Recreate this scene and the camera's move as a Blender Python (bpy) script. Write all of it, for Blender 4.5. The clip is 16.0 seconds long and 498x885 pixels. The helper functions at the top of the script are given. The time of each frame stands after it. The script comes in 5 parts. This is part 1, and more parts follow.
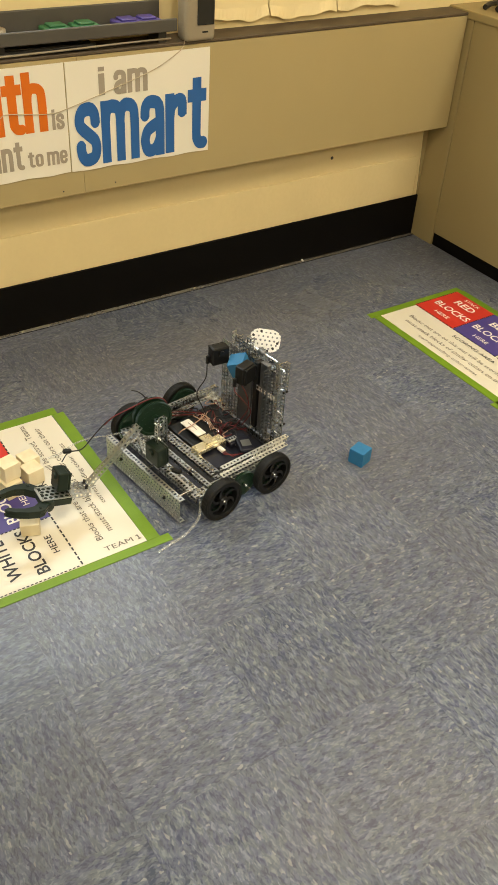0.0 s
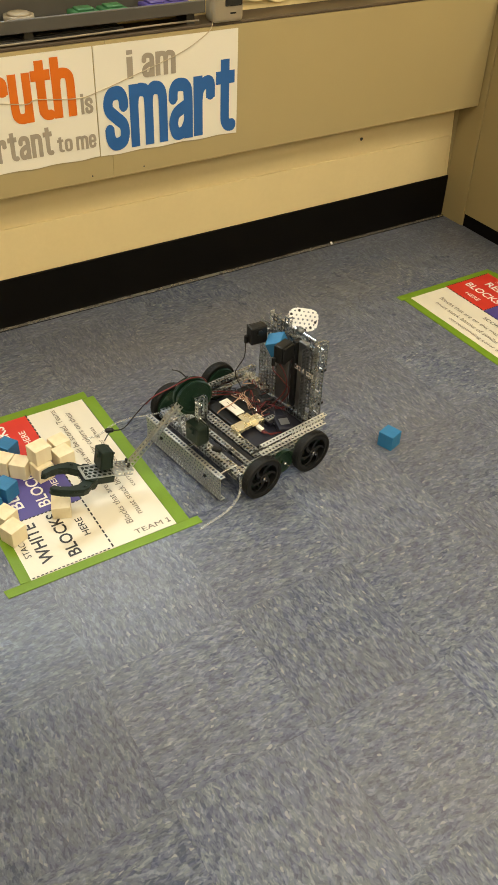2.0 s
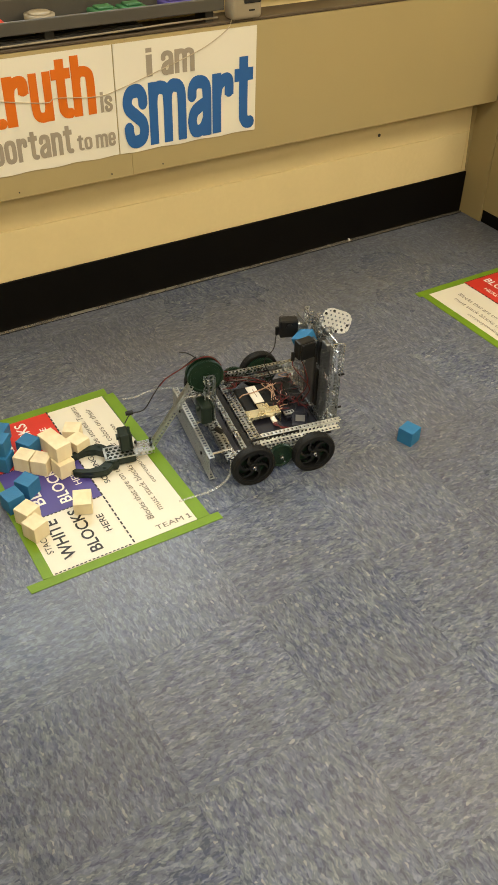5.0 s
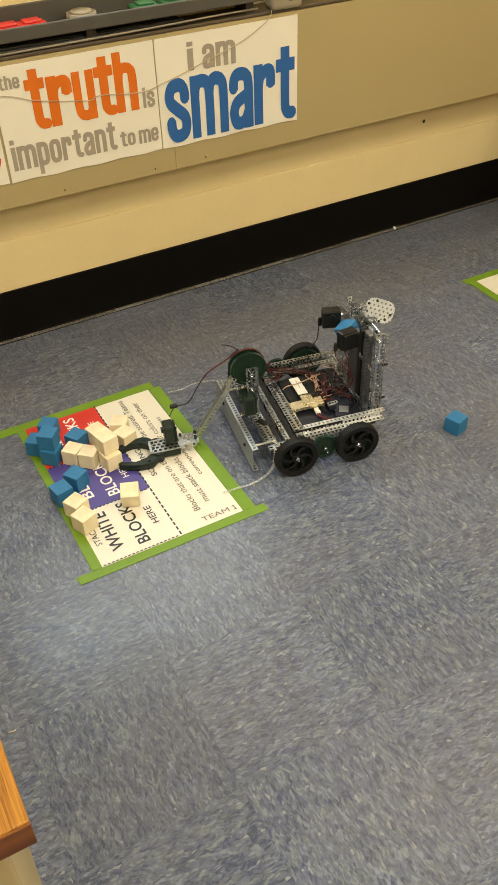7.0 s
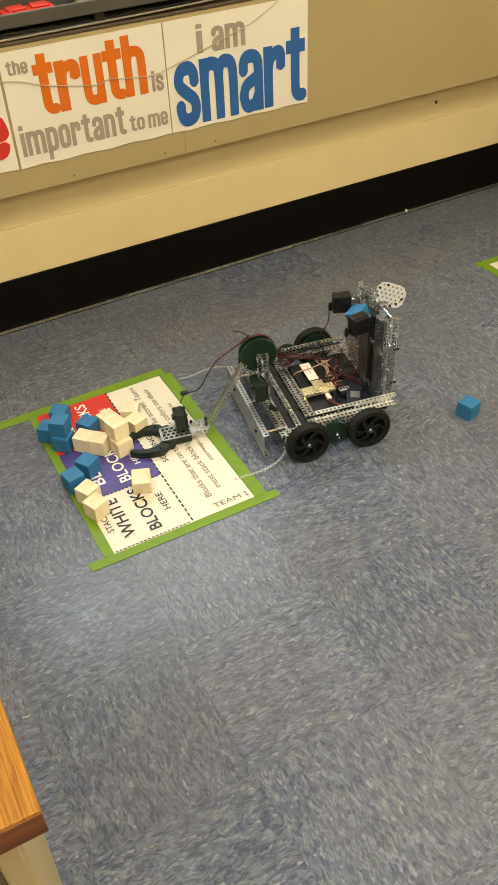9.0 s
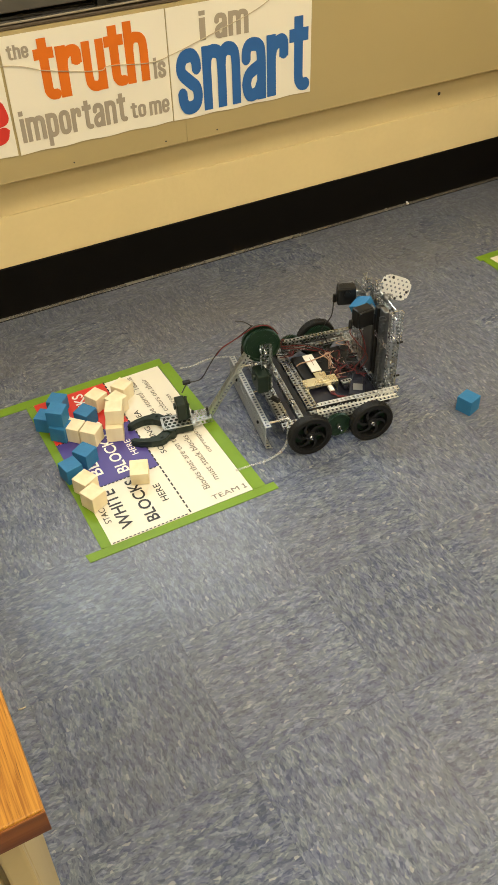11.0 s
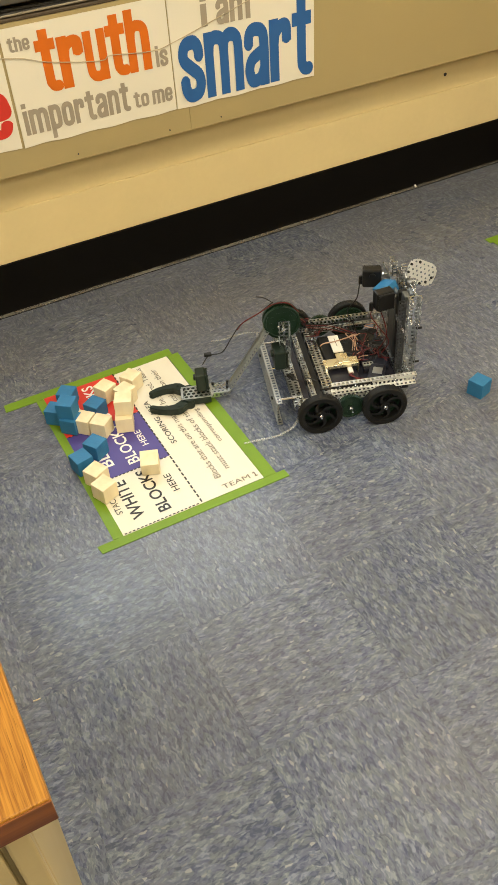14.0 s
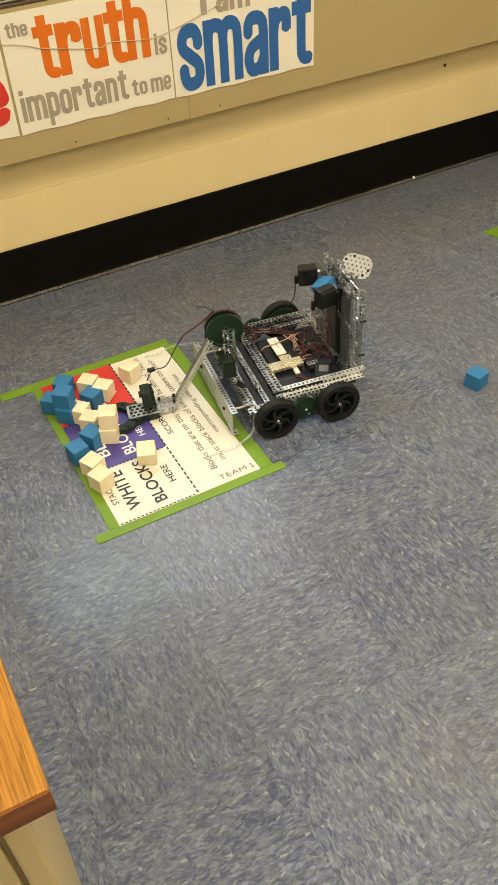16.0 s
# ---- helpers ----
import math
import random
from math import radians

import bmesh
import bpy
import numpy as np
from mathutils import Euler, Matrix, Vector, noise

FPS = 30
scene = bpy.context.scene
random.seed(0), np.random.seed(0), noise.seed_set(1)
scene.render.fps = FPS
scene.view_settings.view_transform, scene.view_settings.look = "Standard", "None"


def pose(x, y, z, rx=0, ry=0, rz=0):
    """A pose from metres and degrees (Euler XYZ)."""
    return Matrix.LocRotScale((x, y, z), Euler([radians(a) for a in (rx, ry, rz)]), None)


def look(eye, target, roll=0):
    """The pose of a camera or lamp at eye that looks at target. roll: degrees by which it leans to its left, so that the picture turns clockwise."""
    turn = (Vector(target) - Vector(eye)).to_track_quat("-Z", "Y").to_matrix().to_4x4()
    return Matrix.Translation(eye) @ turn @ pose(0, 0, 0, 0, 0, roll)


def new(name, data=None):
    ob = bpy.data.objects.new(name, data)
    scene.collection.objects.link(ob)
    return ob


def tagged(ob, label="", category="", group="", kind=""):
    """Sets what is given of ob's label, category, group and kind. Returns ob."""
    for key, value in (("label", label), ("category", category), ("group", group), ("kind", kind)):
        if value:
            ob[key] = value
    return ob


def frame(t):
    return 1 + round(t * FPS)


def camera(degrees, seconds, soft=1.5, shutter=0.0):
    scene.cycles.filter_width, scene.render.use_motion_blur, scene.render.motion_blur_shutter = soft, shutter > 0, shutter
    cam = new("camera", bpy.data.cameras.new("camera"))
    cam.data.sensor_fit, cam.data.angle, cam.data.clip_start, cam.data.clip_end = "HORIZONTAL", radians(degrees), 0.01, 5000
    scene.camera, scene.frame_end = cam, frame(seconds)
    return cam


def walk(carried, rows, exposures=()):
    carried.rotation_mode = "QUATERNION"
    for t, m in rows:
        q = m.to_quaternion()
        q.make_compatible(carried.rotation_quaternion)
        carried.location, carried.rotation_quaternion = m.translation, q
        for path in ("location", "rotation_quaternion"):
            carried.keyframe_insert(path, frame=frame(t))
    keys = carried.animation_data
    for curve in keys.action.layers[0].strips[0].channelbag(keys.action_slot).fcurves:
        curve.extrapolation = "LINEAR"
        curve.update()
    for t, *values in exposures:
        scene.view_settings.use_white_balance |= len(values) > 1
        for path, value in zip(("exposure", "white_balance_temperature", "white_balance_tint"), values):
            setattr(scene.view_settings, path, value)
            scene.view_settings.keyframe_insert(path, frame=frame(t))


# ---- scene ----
cam = camera(32.2, 16.0)
PATH = [
    (0, (0.257, 0.211, 1.425), (1.165, 1.497, 0.192), 3.8),
    (0.5, (0.261, 0.212, 1.422), (1.125, 1.504, 0.163), 2.7),
    (1, (0.259, 0.205, 1.429), (1.121, 1.505, 0.178), 2.4),
    (1.5, (0.256, 0.202, 1.425), (1.092, 1.514, 0.168), 2.1),
    (2, (0.255, 0.206, 1.424), (1.095, 1.509, 0.161), 2.2),
    (2.5, (0.256, 0.21, 1.416), (1.095, 1.511, 0.15), 2.0),
    (3, (0.261, 0.21, 1.421), (1.094, 1.499, 0.14), 1.6),
    (5.3, (0.235, 0.207, 1.425), (1.036, 1.538, 0.165), 1.3),
    (5.5, (0.234, 0.204, 1.431), (0.97, 1.566, 0.165), -0.4),
    (6, (0.242, 0.199, 1.43), (0.978, 1.562, 0.164), -1.2),
    (6.5, (0.246, 0.198, 1.432), (0.948, 1.561, 0.148), -1.6),
    (7, (0.248, 0.197, 1.429), (0.951, 1.561, 0.146), -2.1),
    (7.5, (0.247, 0.195, 1.428), (0.945, 1.557, 0.14), -2.2),
    (8, (0.25, 0.194, 1.431), (0.946, 1.557, 0.143), -2.2),
    (8.5, (0.252, 0.196, 1.429), (0.931, 1.557, 0.13), -2.8),
    (9, (0.254, 0.201, 1.43), (0.919, 1.558, 0.12), -3.1),
    (11.5, (0.246, 0.224, 1.426), (0.919, 1.559, 0.098), -1.9),
    (12, (0.249, 0.229, 1.428), (0.927, 1.574, 0.113), -2.2),
    (12.5, (0.257, 0.217, 1.425), (0.958, 1.544, 0.103), -2.6),
    (13, (0.256, 0.217, 1.425), (0.926, 1.546, 0.088), -2.9),
    (13.5, (0.258, 0.213, 1.427), (0.901, 1.547, 0.083), -3.5),
    (14, (0.26, 0.213, 1.42), (0.891, 1.553, 0.076), -4.2),
    (14.5, (0.259, 0.215, 1.421), (0.874, 1.545, 0.06), -4.3),
    (15, (0.256, 0.214, 1.423), (0.883, 1.547, 0.07), -3.9),
    (15.5, (0.253, 0.217, 1.421), (0.882, 1.55, 0.069), -3.6),
    (16, (0.256, 0.218, 1.418), (0.891, 1.54, 0.058), -3.5),
]
walk(cam, [(t, look(eye, target, roll)) for t, eye, target, roll in PATH],
     exposures=[(0.0, -0.05), (5.5, -0.07), (8.0, -0.03), (9.0, 0.0), (11.5, 0.04), (16.0, 0.06)])

# ---- world and light ----
world = bpy.data.worlds.new("world")
world.use_nodes = True
scene.world = world
sky = world.node_tree.nodes.new("ShaderNodeTexSky")
sky.sky_type = "NISHITA"
sky.sun_disc = False
sky.sun_elevation = radians(35)
sky.sun_rotation = radians(200)
world.node_tree.nodes["Background"].inputs["Strength"].default_value = 0.1
world.node_tree.links.new(sky.outputs["Color"], world.node_tree.nodes["Background"].inputs["Color"])

WALL_Y, LEDGE_Y, CAB_X = 2.520, 2.427, 2.600
CEIL_Z = 2.75
LAMP_POWER = 28.3
LAMP_COLOR = (1.0, 0.895, 0.69)
LAMPS = [(-0.9, 0.45), (0.9, 0.45), (-0.9, -1.6), (0.9, -1.6), (2.9, 0.45), (2.9, -1.6)]


def ceiling_lamps():
    for x, y in LAMPS:
        d = bpy.data.lights.new("troffer_light", "AREA")
        d.shape, d.size, d.size_y = "RECTANGLE", 0.56, 1.16
        d.energy, d.color = LAMP_POWER, LAMP_COLOR
        ob = new("troffer_light", d)
        ob.matrix_basis = pose(x, y, CEIL_Z - 0.03)
    # daylight in the window over the ledge
    d = bpy.data.lights.new("window_light", "AREA")
    d.shape, d.size, d.size_y = "RECTANGLE", 1.02, 0.54
    d.energy, d.color = 11.0, (0.78, 0.92, 1.0)
    ob = new("window_light", d)
    ob.matrix_basis = pose(0.96, WALL_Y + 0.05, 1.42, -90, 0, 0)


ceiling_lamps()


# ---- materials ----
def nodes_of(name):
    m = bpy.data.materials.new(name)
    m.use_nodes = True
    return m, m.node_tree.nodes, m.node_tree.links, m.node_tree.nodes["Principled BSDF"]


def mat(name, color, rough=0.6, metal=0.0, var=0.12, scale=18.0, bump=0.1, fine=220.0, spec=0.5, rand=0.0, stain=None):
    """A plain surface with mottling at two scales, fine relief and uneven gloss."""
    m, n, l, b = nodes_of(name)
    tc = n.new("ShaderNodeTexCoord")
    big, small = n.new("ShaderNodeTexNoise"), n.new("ShaderNodeTexNoise")
    big.inputs["Scale"].default_value, small.inputs["Scale"].default_value = scale, fine
    big.inputs["Detail"].default_value = 5
    for t in (big, small):
        l.new(tc.outputs["Object"], t.inputs["Vector"])
    mix = n.new("ShaderNodeMix")
    mix.data_type = "RGBA"
    dark = tuple(c * (1 - var) for c in color)
    light = tuple(min(1, c * (1 + var)) for c in color)
    mix.inputs["A"].default_value, mix.inputs["B"].default_value = (*dark, 1), (*(stain or light), 1)
    add = n.new("ShaderNodeMath")
    add.operation = "MULTIPLY_ADD"
    l.new(small.outputs["Fac"], add.inputs[0])
    add.inputs[1].default_value = 0.35
    l.new(big.outputs["Fac"], add.inputs[2])
    sub = n.new("ShaderNodeMath")
    sub.operation = "SUBTRACT"
    l.new(add.outputs[0], sub.inputs[0])
    sub.inputs[1].default_value = 0.18
    fac = sub
    if rand:
        info = n.new("ShaderNodeObjectInfo")
        r = n.new("ShaderNodeMath")
        r.operation = "MULTIPLY_ADD"
        l.new(info.outputs["Random"], r.inputs[0])
        r.inputs[1].default_value = rand
        l.new(sub.outputs[0], r.inputs[2])
        fac = r
    l.new(fac.outputs[0], mix.inputs["Factor"])
    l.new(mix.outputs["Result"], b.inputs["Base Color"])
    rr = n.new("ShaderNodeMapRange")
    rr.inputs["To Min"].default_value, rr.inputs["To Max"].default_value = max(0.02, rough - 0.08), min(1, rough + 0.1)
    l.new(big.outputs["Fac"], rr.inputs["Value"])
    l.new(rr.outputs["Result"], b.inputs["Roughness"])
    b.inputs["Metallic"].default_value = metal
    b.inputs["Specular IOR Level"].default_value = spec
    if bump:
        bp = n.new("ShaderNodeBump")
        bp.inputs["Strength"].default_value, bp.inputs["Distance"].default_value = bump, 0.002
        l.new(small.outputs["Fac"], bp.inputs["Height"])
        l.new(bp.outputs["Normal"], b.inputs["Normal"])
    return m


def floor_material():
    """Blue-grey vinyl tile: soft overlapping chips drawn out along the tile's own x axis, a few pale flecks, no two tiles alike."""
    m, n, l, b = nodes_of("vinyl_tile")
    tc = n.new("ShaderNodeTexCoord")
    geo = n.new("ShaderNodeNewGeometry")
    info = n.new("ShaderNodeObjectInfo")
    place = n.new("ShaderNodeVectorMath")
    place.operation = "MULTIPLY_ADD"
    l.new(info.outputs["Random"], place.inputs[0])
    place.inputs[1].default_value = (37.0, 53.0, 0.0)
    l.new(tc.outputs["Object"], place.inputs[2])
    wob = n.new("ShaderNodeTexNoise")
    wob.inputs["Scale"].default_value = 75
    wob.inputs["Detail"].default_value = 3
    l.new(place.outputs[0], wob.inputs["Vector"])
    bent = n.new("ShaderNodeVectorMath")
    bent.operation = "MULTIPLY_ADD"
    l.new(wob.outputs["Color"], bent.inputs[0])
    bent.inputs[1].default_value = (0.013, 0.009, 0)
    l.new(place.outputs[0], bent.inputs[2])

    def chips(rot, sx, sy, off):
        mp = n.new("ShaderNodeMapping")
        mp.inputs["Rotation"].default_value = (0, 0, radians(rot))
        mp.inputs["Scale"].default_value = (sx, sy, 1)
        mp.inputs["Location"].default_value = (off, off * 1.7, 0)
        l.new(bent.outputs[0], mp.inputs["Vector"])
        v = n.new("ShaderNodeTexVoronoi")
        v.voronoi_dimensions = "2D"
        v.inputs["Scale"].default_value = 1.0
        l.new(mp.outputs["Vector"], v.inputs["Vector"])
        sep = n.new("ShaderNodeSeparateColor")
        l.new(v.outputs["Color"], sep.inputs["Color"])
        return sep.outputs["Red"], sep.outputs["Green"]

    def scaled(p, w, plus=None):
        k = n.new("ShaderNodeMath")
        k.operation = "MULTIPLY_ADD"
        l.new(p, k.inputs[0])
        k.inputs[1].default_value = w
        if plus is None:
            k.inputs[2].default_value = 0.0
        else:
            l.new(plus, k.inputs[2])
        return k.outputs[0]

    one, hue = chips(4, 64, 155, 0.3)
    two, flecky = chips(-9, 112, 255, 5.1)
    three, _g = chips(12, 185, 400, 9.4)
    cloud = n.new("ShaderNodeTexNoise")
    cloud.inputs["Scale"].default_value = 19
    cloud.inputs["Detail"].default_value = 4
    l.new(place.outputs[0], cloud.inputs["Vector"])
    tone = scaled(one, 0.27, scaled(two, 0.31, scaled(three, 0.24, scaled(cloud.outputs["Fac"], 0.18))))
    ramp = n.new("ShaderNodeValToRGB")
    els = ramp.color_ramp.elements
    els[0].position, els[0].color = 0.25, (0.060, 0.073, 0.120, 1)
    els[1].position, els[1].color = 0.76, (0.200, 0.226, 0.266, 1)
    for p, col in ((0.40, (0.097, 0.114, 0.160, 1)), (0.50, (0.115, 0.134, 0.180, 1)), (0.60, (0.135, 0.155, 0.200, 1))):
        e = els.new(p)
        e.color = col
    l.new(tone, ramp.inputs["Fac"])
    # violet and green-grey chips among the blue-grey ones
    tint = n.new("ShaderNodeValToRGB")
    te = tint.color_ramp.elements
    te[0].position, te[0].color = 0.1, (0.97, 0.97, 1.06, 1)
    te[1].position, te[1].color = 0.9, (1.02, 1.03, 0.95, 1)
    l.new(hue, tint.inputs["Fac"])
    mul = n.new("ShaderNodeMix")
    mul.data_type, mul.blend_type = "RGBA", "MULTIPLY"
    mul.inputs["Factor"].default_value = 1.0
    l.new(ramp.outputs["Color"], mul.inputs["A"])
    l.new(tint.outputs["Color"], mul.inputs["B"])
    fr = n.new("ShaderNodeMapRange")
    fr.inputs["From Min"].default_value, fr.inputs["From Max"].default_value = 0.984, 0.992
    fr.inputs["To Max"].default_value = 0.45
    l.new(flecky, fr.inputs["Value"])
    fleck = n.new("ShaderNodeMix")
    fleck.data_type = "RGBA"
    fleck.inputs["B"].default_value = (0.42, 0.42, 0.40, 1)
    l.new(fr.outputs["Result"], fleck.inputs["Factor"])
    l.new(mul.outputs["Result"], fleck.inputs["A"])
    soil = n.new("ShaderNodeTexNoise")
    soil.inputs["Scale"].default_value = 2.2
    soil.inputs["Detail"].default_value = 6
    l.new(geo.outputs["Position"], soil.inputs["Vector"])
    sr = n.new("ShaderNodeMapRange")
    sr.inputs["From Min"].default_value, sr.inputs["From Max"].default_value = 0.3, 0.75
    sr.inputs["To Min"].default_value, sr.inputs["To Max"].default_value = 0.0, 0.38
    l.new(soil.outputs["Fac"], sr.inputs["Value"])
    dirt = n.new("ShaderNodeMix")
    dirt.data_type = "RGBA"
    dirt.inputs["B"].default_value = (0.165, 0.15, 0.135, 1)
    l.new(sr.outputs["Result"], dirt.inputs["Factor"])
    l.new(fleck.outputs["Result"], dirt.inputs["A"])
    lot = n.new("ShaderNodeMapRange")
    lot.inputs["To Min"].default_value, lot.inputs["To Max"].default_value = 0.95, 1.06
    l.new(info.outputs["Random"], lot.inputs["Value"])
    batch = n.new("ShaderNodeVectorMath")
    batch.operation = "SCALE"
    l.new(dirt.outputs["Result"], batch.inputs[0])
    l.new(lot.outputs["Result"], batch.inputs["Scale"])
    l.new(batch.outputs[0], b.inputs["Base Color"])
    rr = n.new("ShaderNodeMapRange")
    rr.inputs["To Min"].default_value, rr.inputs["To Max"].default_value = 0.20, 0.36
    l.new(soil.outputs["Fac"], rr.inputs["Value"])
    l.new(rr.outputs["Result"], b.inputs["Roughness"])
    b.inputs["Specular IOR Level"].default_value = 0.26
    bp = n.new("ShaderNodeBump")
    bp.inputs["Strength"].default_value, bp.inputs["Distance"].default_value = 0.25, 0.0006
    wav = n.new("ShaderNodeTexNoise")
    wav.inputs["Scale"].default_value = 45
    l.new(place.outputs[0], wav.inputs["Vector"])
    l.new(wav.outputs["Fac"], bp.inputs["Height"])
    l.new(bp.outputs["Normal"], b.inputs["Normal"])
    return m


def wood_material(name, light, dark, along="Y", scale=1.0, rough=0.4, pores=0.45):
    m, n, l, b = nodes_of(name)
    tc = n.new("ShaderNodeTexCoord")
    mp = n.new("ShaderNodeMapping")
    mp.inputs["Scale"].default_value = {"Y": (60 * scale, 1.5 * scale, 60 * scale), "X": (2.2 * scale, 60 * scale, 60 * scale), "Z": (30 * scale, 30 * scale, 3 * scale)}[along]
    l.new(tc.outputs["Object"], mp.inputs["Vector"])
    g, f = n.new("ShaderNodeTexNoise"), n.new("ShaderNodeTexNoise")
    g.inputs["Scale"].default_value, f.inputs["Scale"].default_value = 1.6, 5.0
    g.inputs["Detail"].default_value = 6
    g.inputs["Distortion"].default_value = 0.4
    l.new(mp.outputs["Vector"], g.inputs["Vector"])
    l.new(mp.outputs["Vector"], f.inputs["Vector"])
    ramp = n.new("ShaderNodeValToRGB")
    ramp.color_ramp.elements[0].position, ramp.color_ramp.elements[0].color = 0.36, (*dark, 1)
    ramp.color_ramp.elements[1].position, ramp.color_ramp.elements[1].color = 0.6, (*light, 1)
    l.new(g.outputs["Fac"], ramp.inputs["Fac"])
    pore = n.new("ShaderNodeMapRange")
    pore.inputs["From Min"].default_value, pore.inputs["From Max"].default_value = 0.62, 0.7
    pore.inputs["To Max"].default_value = pores
    l.new(f.outputs["Fac"], pore.inputs["Value"])
    mx = n.new("ShaderNodeMix")
    mx.data_type = "RGBA"
    mx.inputs["B"].default_value = (*[c * 0.45 for c in dark], 1)
    l.new(pore.outputs["Result"], mx.inputs["Factor"])
    l.new(ramp.outputs["Color"], mx.inputs["A"])
    l.new(mx.outputs["Result"], b.inputs["Base Color"])
    b.inputs["Roughness"].default_value = rough
    b.inputs["Specular IOR Level"].default_value = 0.3
    bp = n.new("ShaderNodeBump")
    bp.inputs["Strength"].default_value, bp.inputs["Distance"].default_value = 0.15, 0.001
    l.new(f.outputs["Fac"], bp.inputs["Height"])
    l.new(bp.outputs["Normal"], b.inputs["Normal"])
    return m


FLOOR = floor_material()
ADHESIVE = mat("dark_tile_adhesive", (0.045, 0.045, 0.055), 0.7, scale=30, var=0.2, bump=0.1)
CREAM = mat("cream_wall_paint", (0.76, 0.62, 0.325), 0.48, scale=7, var=0.06, bump=0.35, fine=60)
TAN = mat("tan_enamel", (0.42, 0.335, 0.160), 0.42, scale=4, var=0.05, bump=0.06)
# cabinet tan, darkened in colour for the shade on its face
TAN_SHADED = mat("shaded_tan_laminate", (0.335, 0.262, 0.118), 0.5, scale=4, var=0.06, bump=0.06)
BLACK_BASE = mat("black_vinyl_base", (0.0042, 0.0036, 0.0032), 0.5, scale=14, var=0.3, bump=0.1, spec=0.10)
CEILING = mat("ceiling_tile", (0.78, 0.76, 0.70), 0.9, scale=60, var=0.08, bump=0.4)
PAPER = mat("laminated_paper", (0.82, 0.775, 0.65), 0.38, scale=6, var=0.03, bump=0.03)
SHEET = mat("scoring_sheet_paper", (0.76, 0.715, 0.59), 0.42, scale=9, var=0.03, bump=0.03)
INK_ORANGE = mat("orange_ink", (0.70, 0.155, 0.005), 0.4, var=0.06, bump=0)
INK_GREY = mat("grey_ink", (0.36, 0.31, 0.24), 0.4, var=0.06, bump=0)
INK_BLUE = mat("blue_ink", (0.024, 0.120, 0.37), 0.4, var=0.06, bump=0)
INK_RED = mat("red_ink", (0.62, 0.035, 0.022), 0.4, var=0.06, bump=0)
INK_PURPLE = mat("violet_ink", (0.075, 0.055, 0.26), 0.4, var=0.06, bump=0)
INK_BLACK = mat("black_ink", (0.02, 0.018, 0.018), 0.45, var=0.1, bump=0)
INK_FAINT = mat("brown_grey_ink", (0.15, 0.125, 0.095), 0.45, var=0.1, bump=0)
INK_WHITE = mat("white_ink", (0.86, 0.82, 0.76), 0.4, var=0.04, bump=0)
TAPE = mat("green_masking_tape", (0.152, 0.275, 0.010), 0.55, scale=35, var=0.14, bump=0.2, fine=400)
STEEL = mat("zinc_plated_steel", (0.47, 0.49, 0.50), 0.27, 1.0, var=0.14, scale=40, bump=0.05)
ALU = mat("dull_aluminium", (0.50, 0.51, 0.49), 0.34, 0.9, var=0.12, scale=40, bump=0.05)
DULL = mat("dull_grey_steel", (0.20, 0.21, 0.215), 0.38, 0.9, var=0.2, scale=30, bump=0.05)
# zinc steel again, paler: the light it catches is put into the colour
LIT_STEEL = mat("lit_zinc_steel", (0.84, 0.84, 0.80), 0.38, 0.75, var=0.14, scale=40, bump=0.05)
BRIGHT = mat("bright_steel", (0.80, 0.81, 0.82), 0.25, 1.0, var=0.08, scale=40, bump=0.03)
RUBBER = mat("black_rubber", (0.009, 0.009, 0.0085), 0.6, scale=60, var=0.3, bump=0.3, spec=0.3)
BLACKP = mat("black_plastic", (0.0075, 0.0075, 0.0072), 0.42, scale=60, var=0.25, bump=0.1, spec=0.35)
GREENP = mat("dark_green_plastic", (0.0079, 0.0259, 0.0130), 0.42, scale=40, var=0.2, bump=0.08, spec=0.35)
GREENM = mat("dark_green_motor_case", (0.009, 0.018, 0.012), 0.4, scale=40, var=0.2, bump=0.08, spec=0.35)
NAVY = mat("navy_plastic", (0.010, 0.010, 0.018), 0.45, scale=40, var=0.2, bump=0.08)
GOLD = mat("brass_coloured_bracket", (0.82, 0.75, 0.53), 0.26, 0.85, var=0.1, scale=40, bump=0.04)
CREAMP = mat("cream_plastic", (0.86, 0.80, 0.68), 0.45, scale=40, var=0.06, bump=0.05)
WIRE_RED = mat("red_wire", (0.115, 0.010, 0.009), 0.45, var=0.1, bump=0)
WIRE_BLACK = mat("black_wire", (0.014, 0.013, 0.013), 0.45, var=0.1, bump=0)
WIRE_ORANGE = mat("orange_wire", (0.50, 0.31, 0.20), 0.45, var=0.1, bump=0)
CLEAR = mat("clear_strip", (0.62, 0.64, 0.60), 0.18, 0.0, var=0.1, bump=0.04, spec=0.8)
CLEAR.node_tree.nodes["Principled BSDF"].inputs["Alpha"].default_value = 0.30
BLUE_BLOCK = mat("blue_painted_wood", (0.022, 0.16, 0.34), 0.55, scale=55, var=0.16, bump=0.25, fine=300, rand=0.25)
WHITE_BLOCK = wood_material("pale_maple", (0.84, 0.74, 0.51), (0.76, 0.64, 0.41), "Z", 0.55, 0.55, 0.08)
OAK = wood_material("golden_oak", (0.40, 0.185, 0.026), (0.215, 0.085, 0.010), "Y", 4.6, 0.45, 0.75)
OAK_EDGE = wood_material("oak_edge_band", (0.19, 0.065, 0.014), (0.11, 0.034, 0.008), "X", 1.0, 0.4)
GREYP = mat("grey_plastic", (0.075, 0.068, 0.055), 0.5, scale=14, var=0.12, bump=0.1)
DARKGREYP = mat("dark_grey_plastic", (0.040, 0.036, 0.030), 0.5, scale=14, var=0.2, bump=0.1)
BEIGEP = mat("beige_plastic", (0.30, 0.25, 0.17), 0.45, scale=20, var=0.06, bump=0.05)
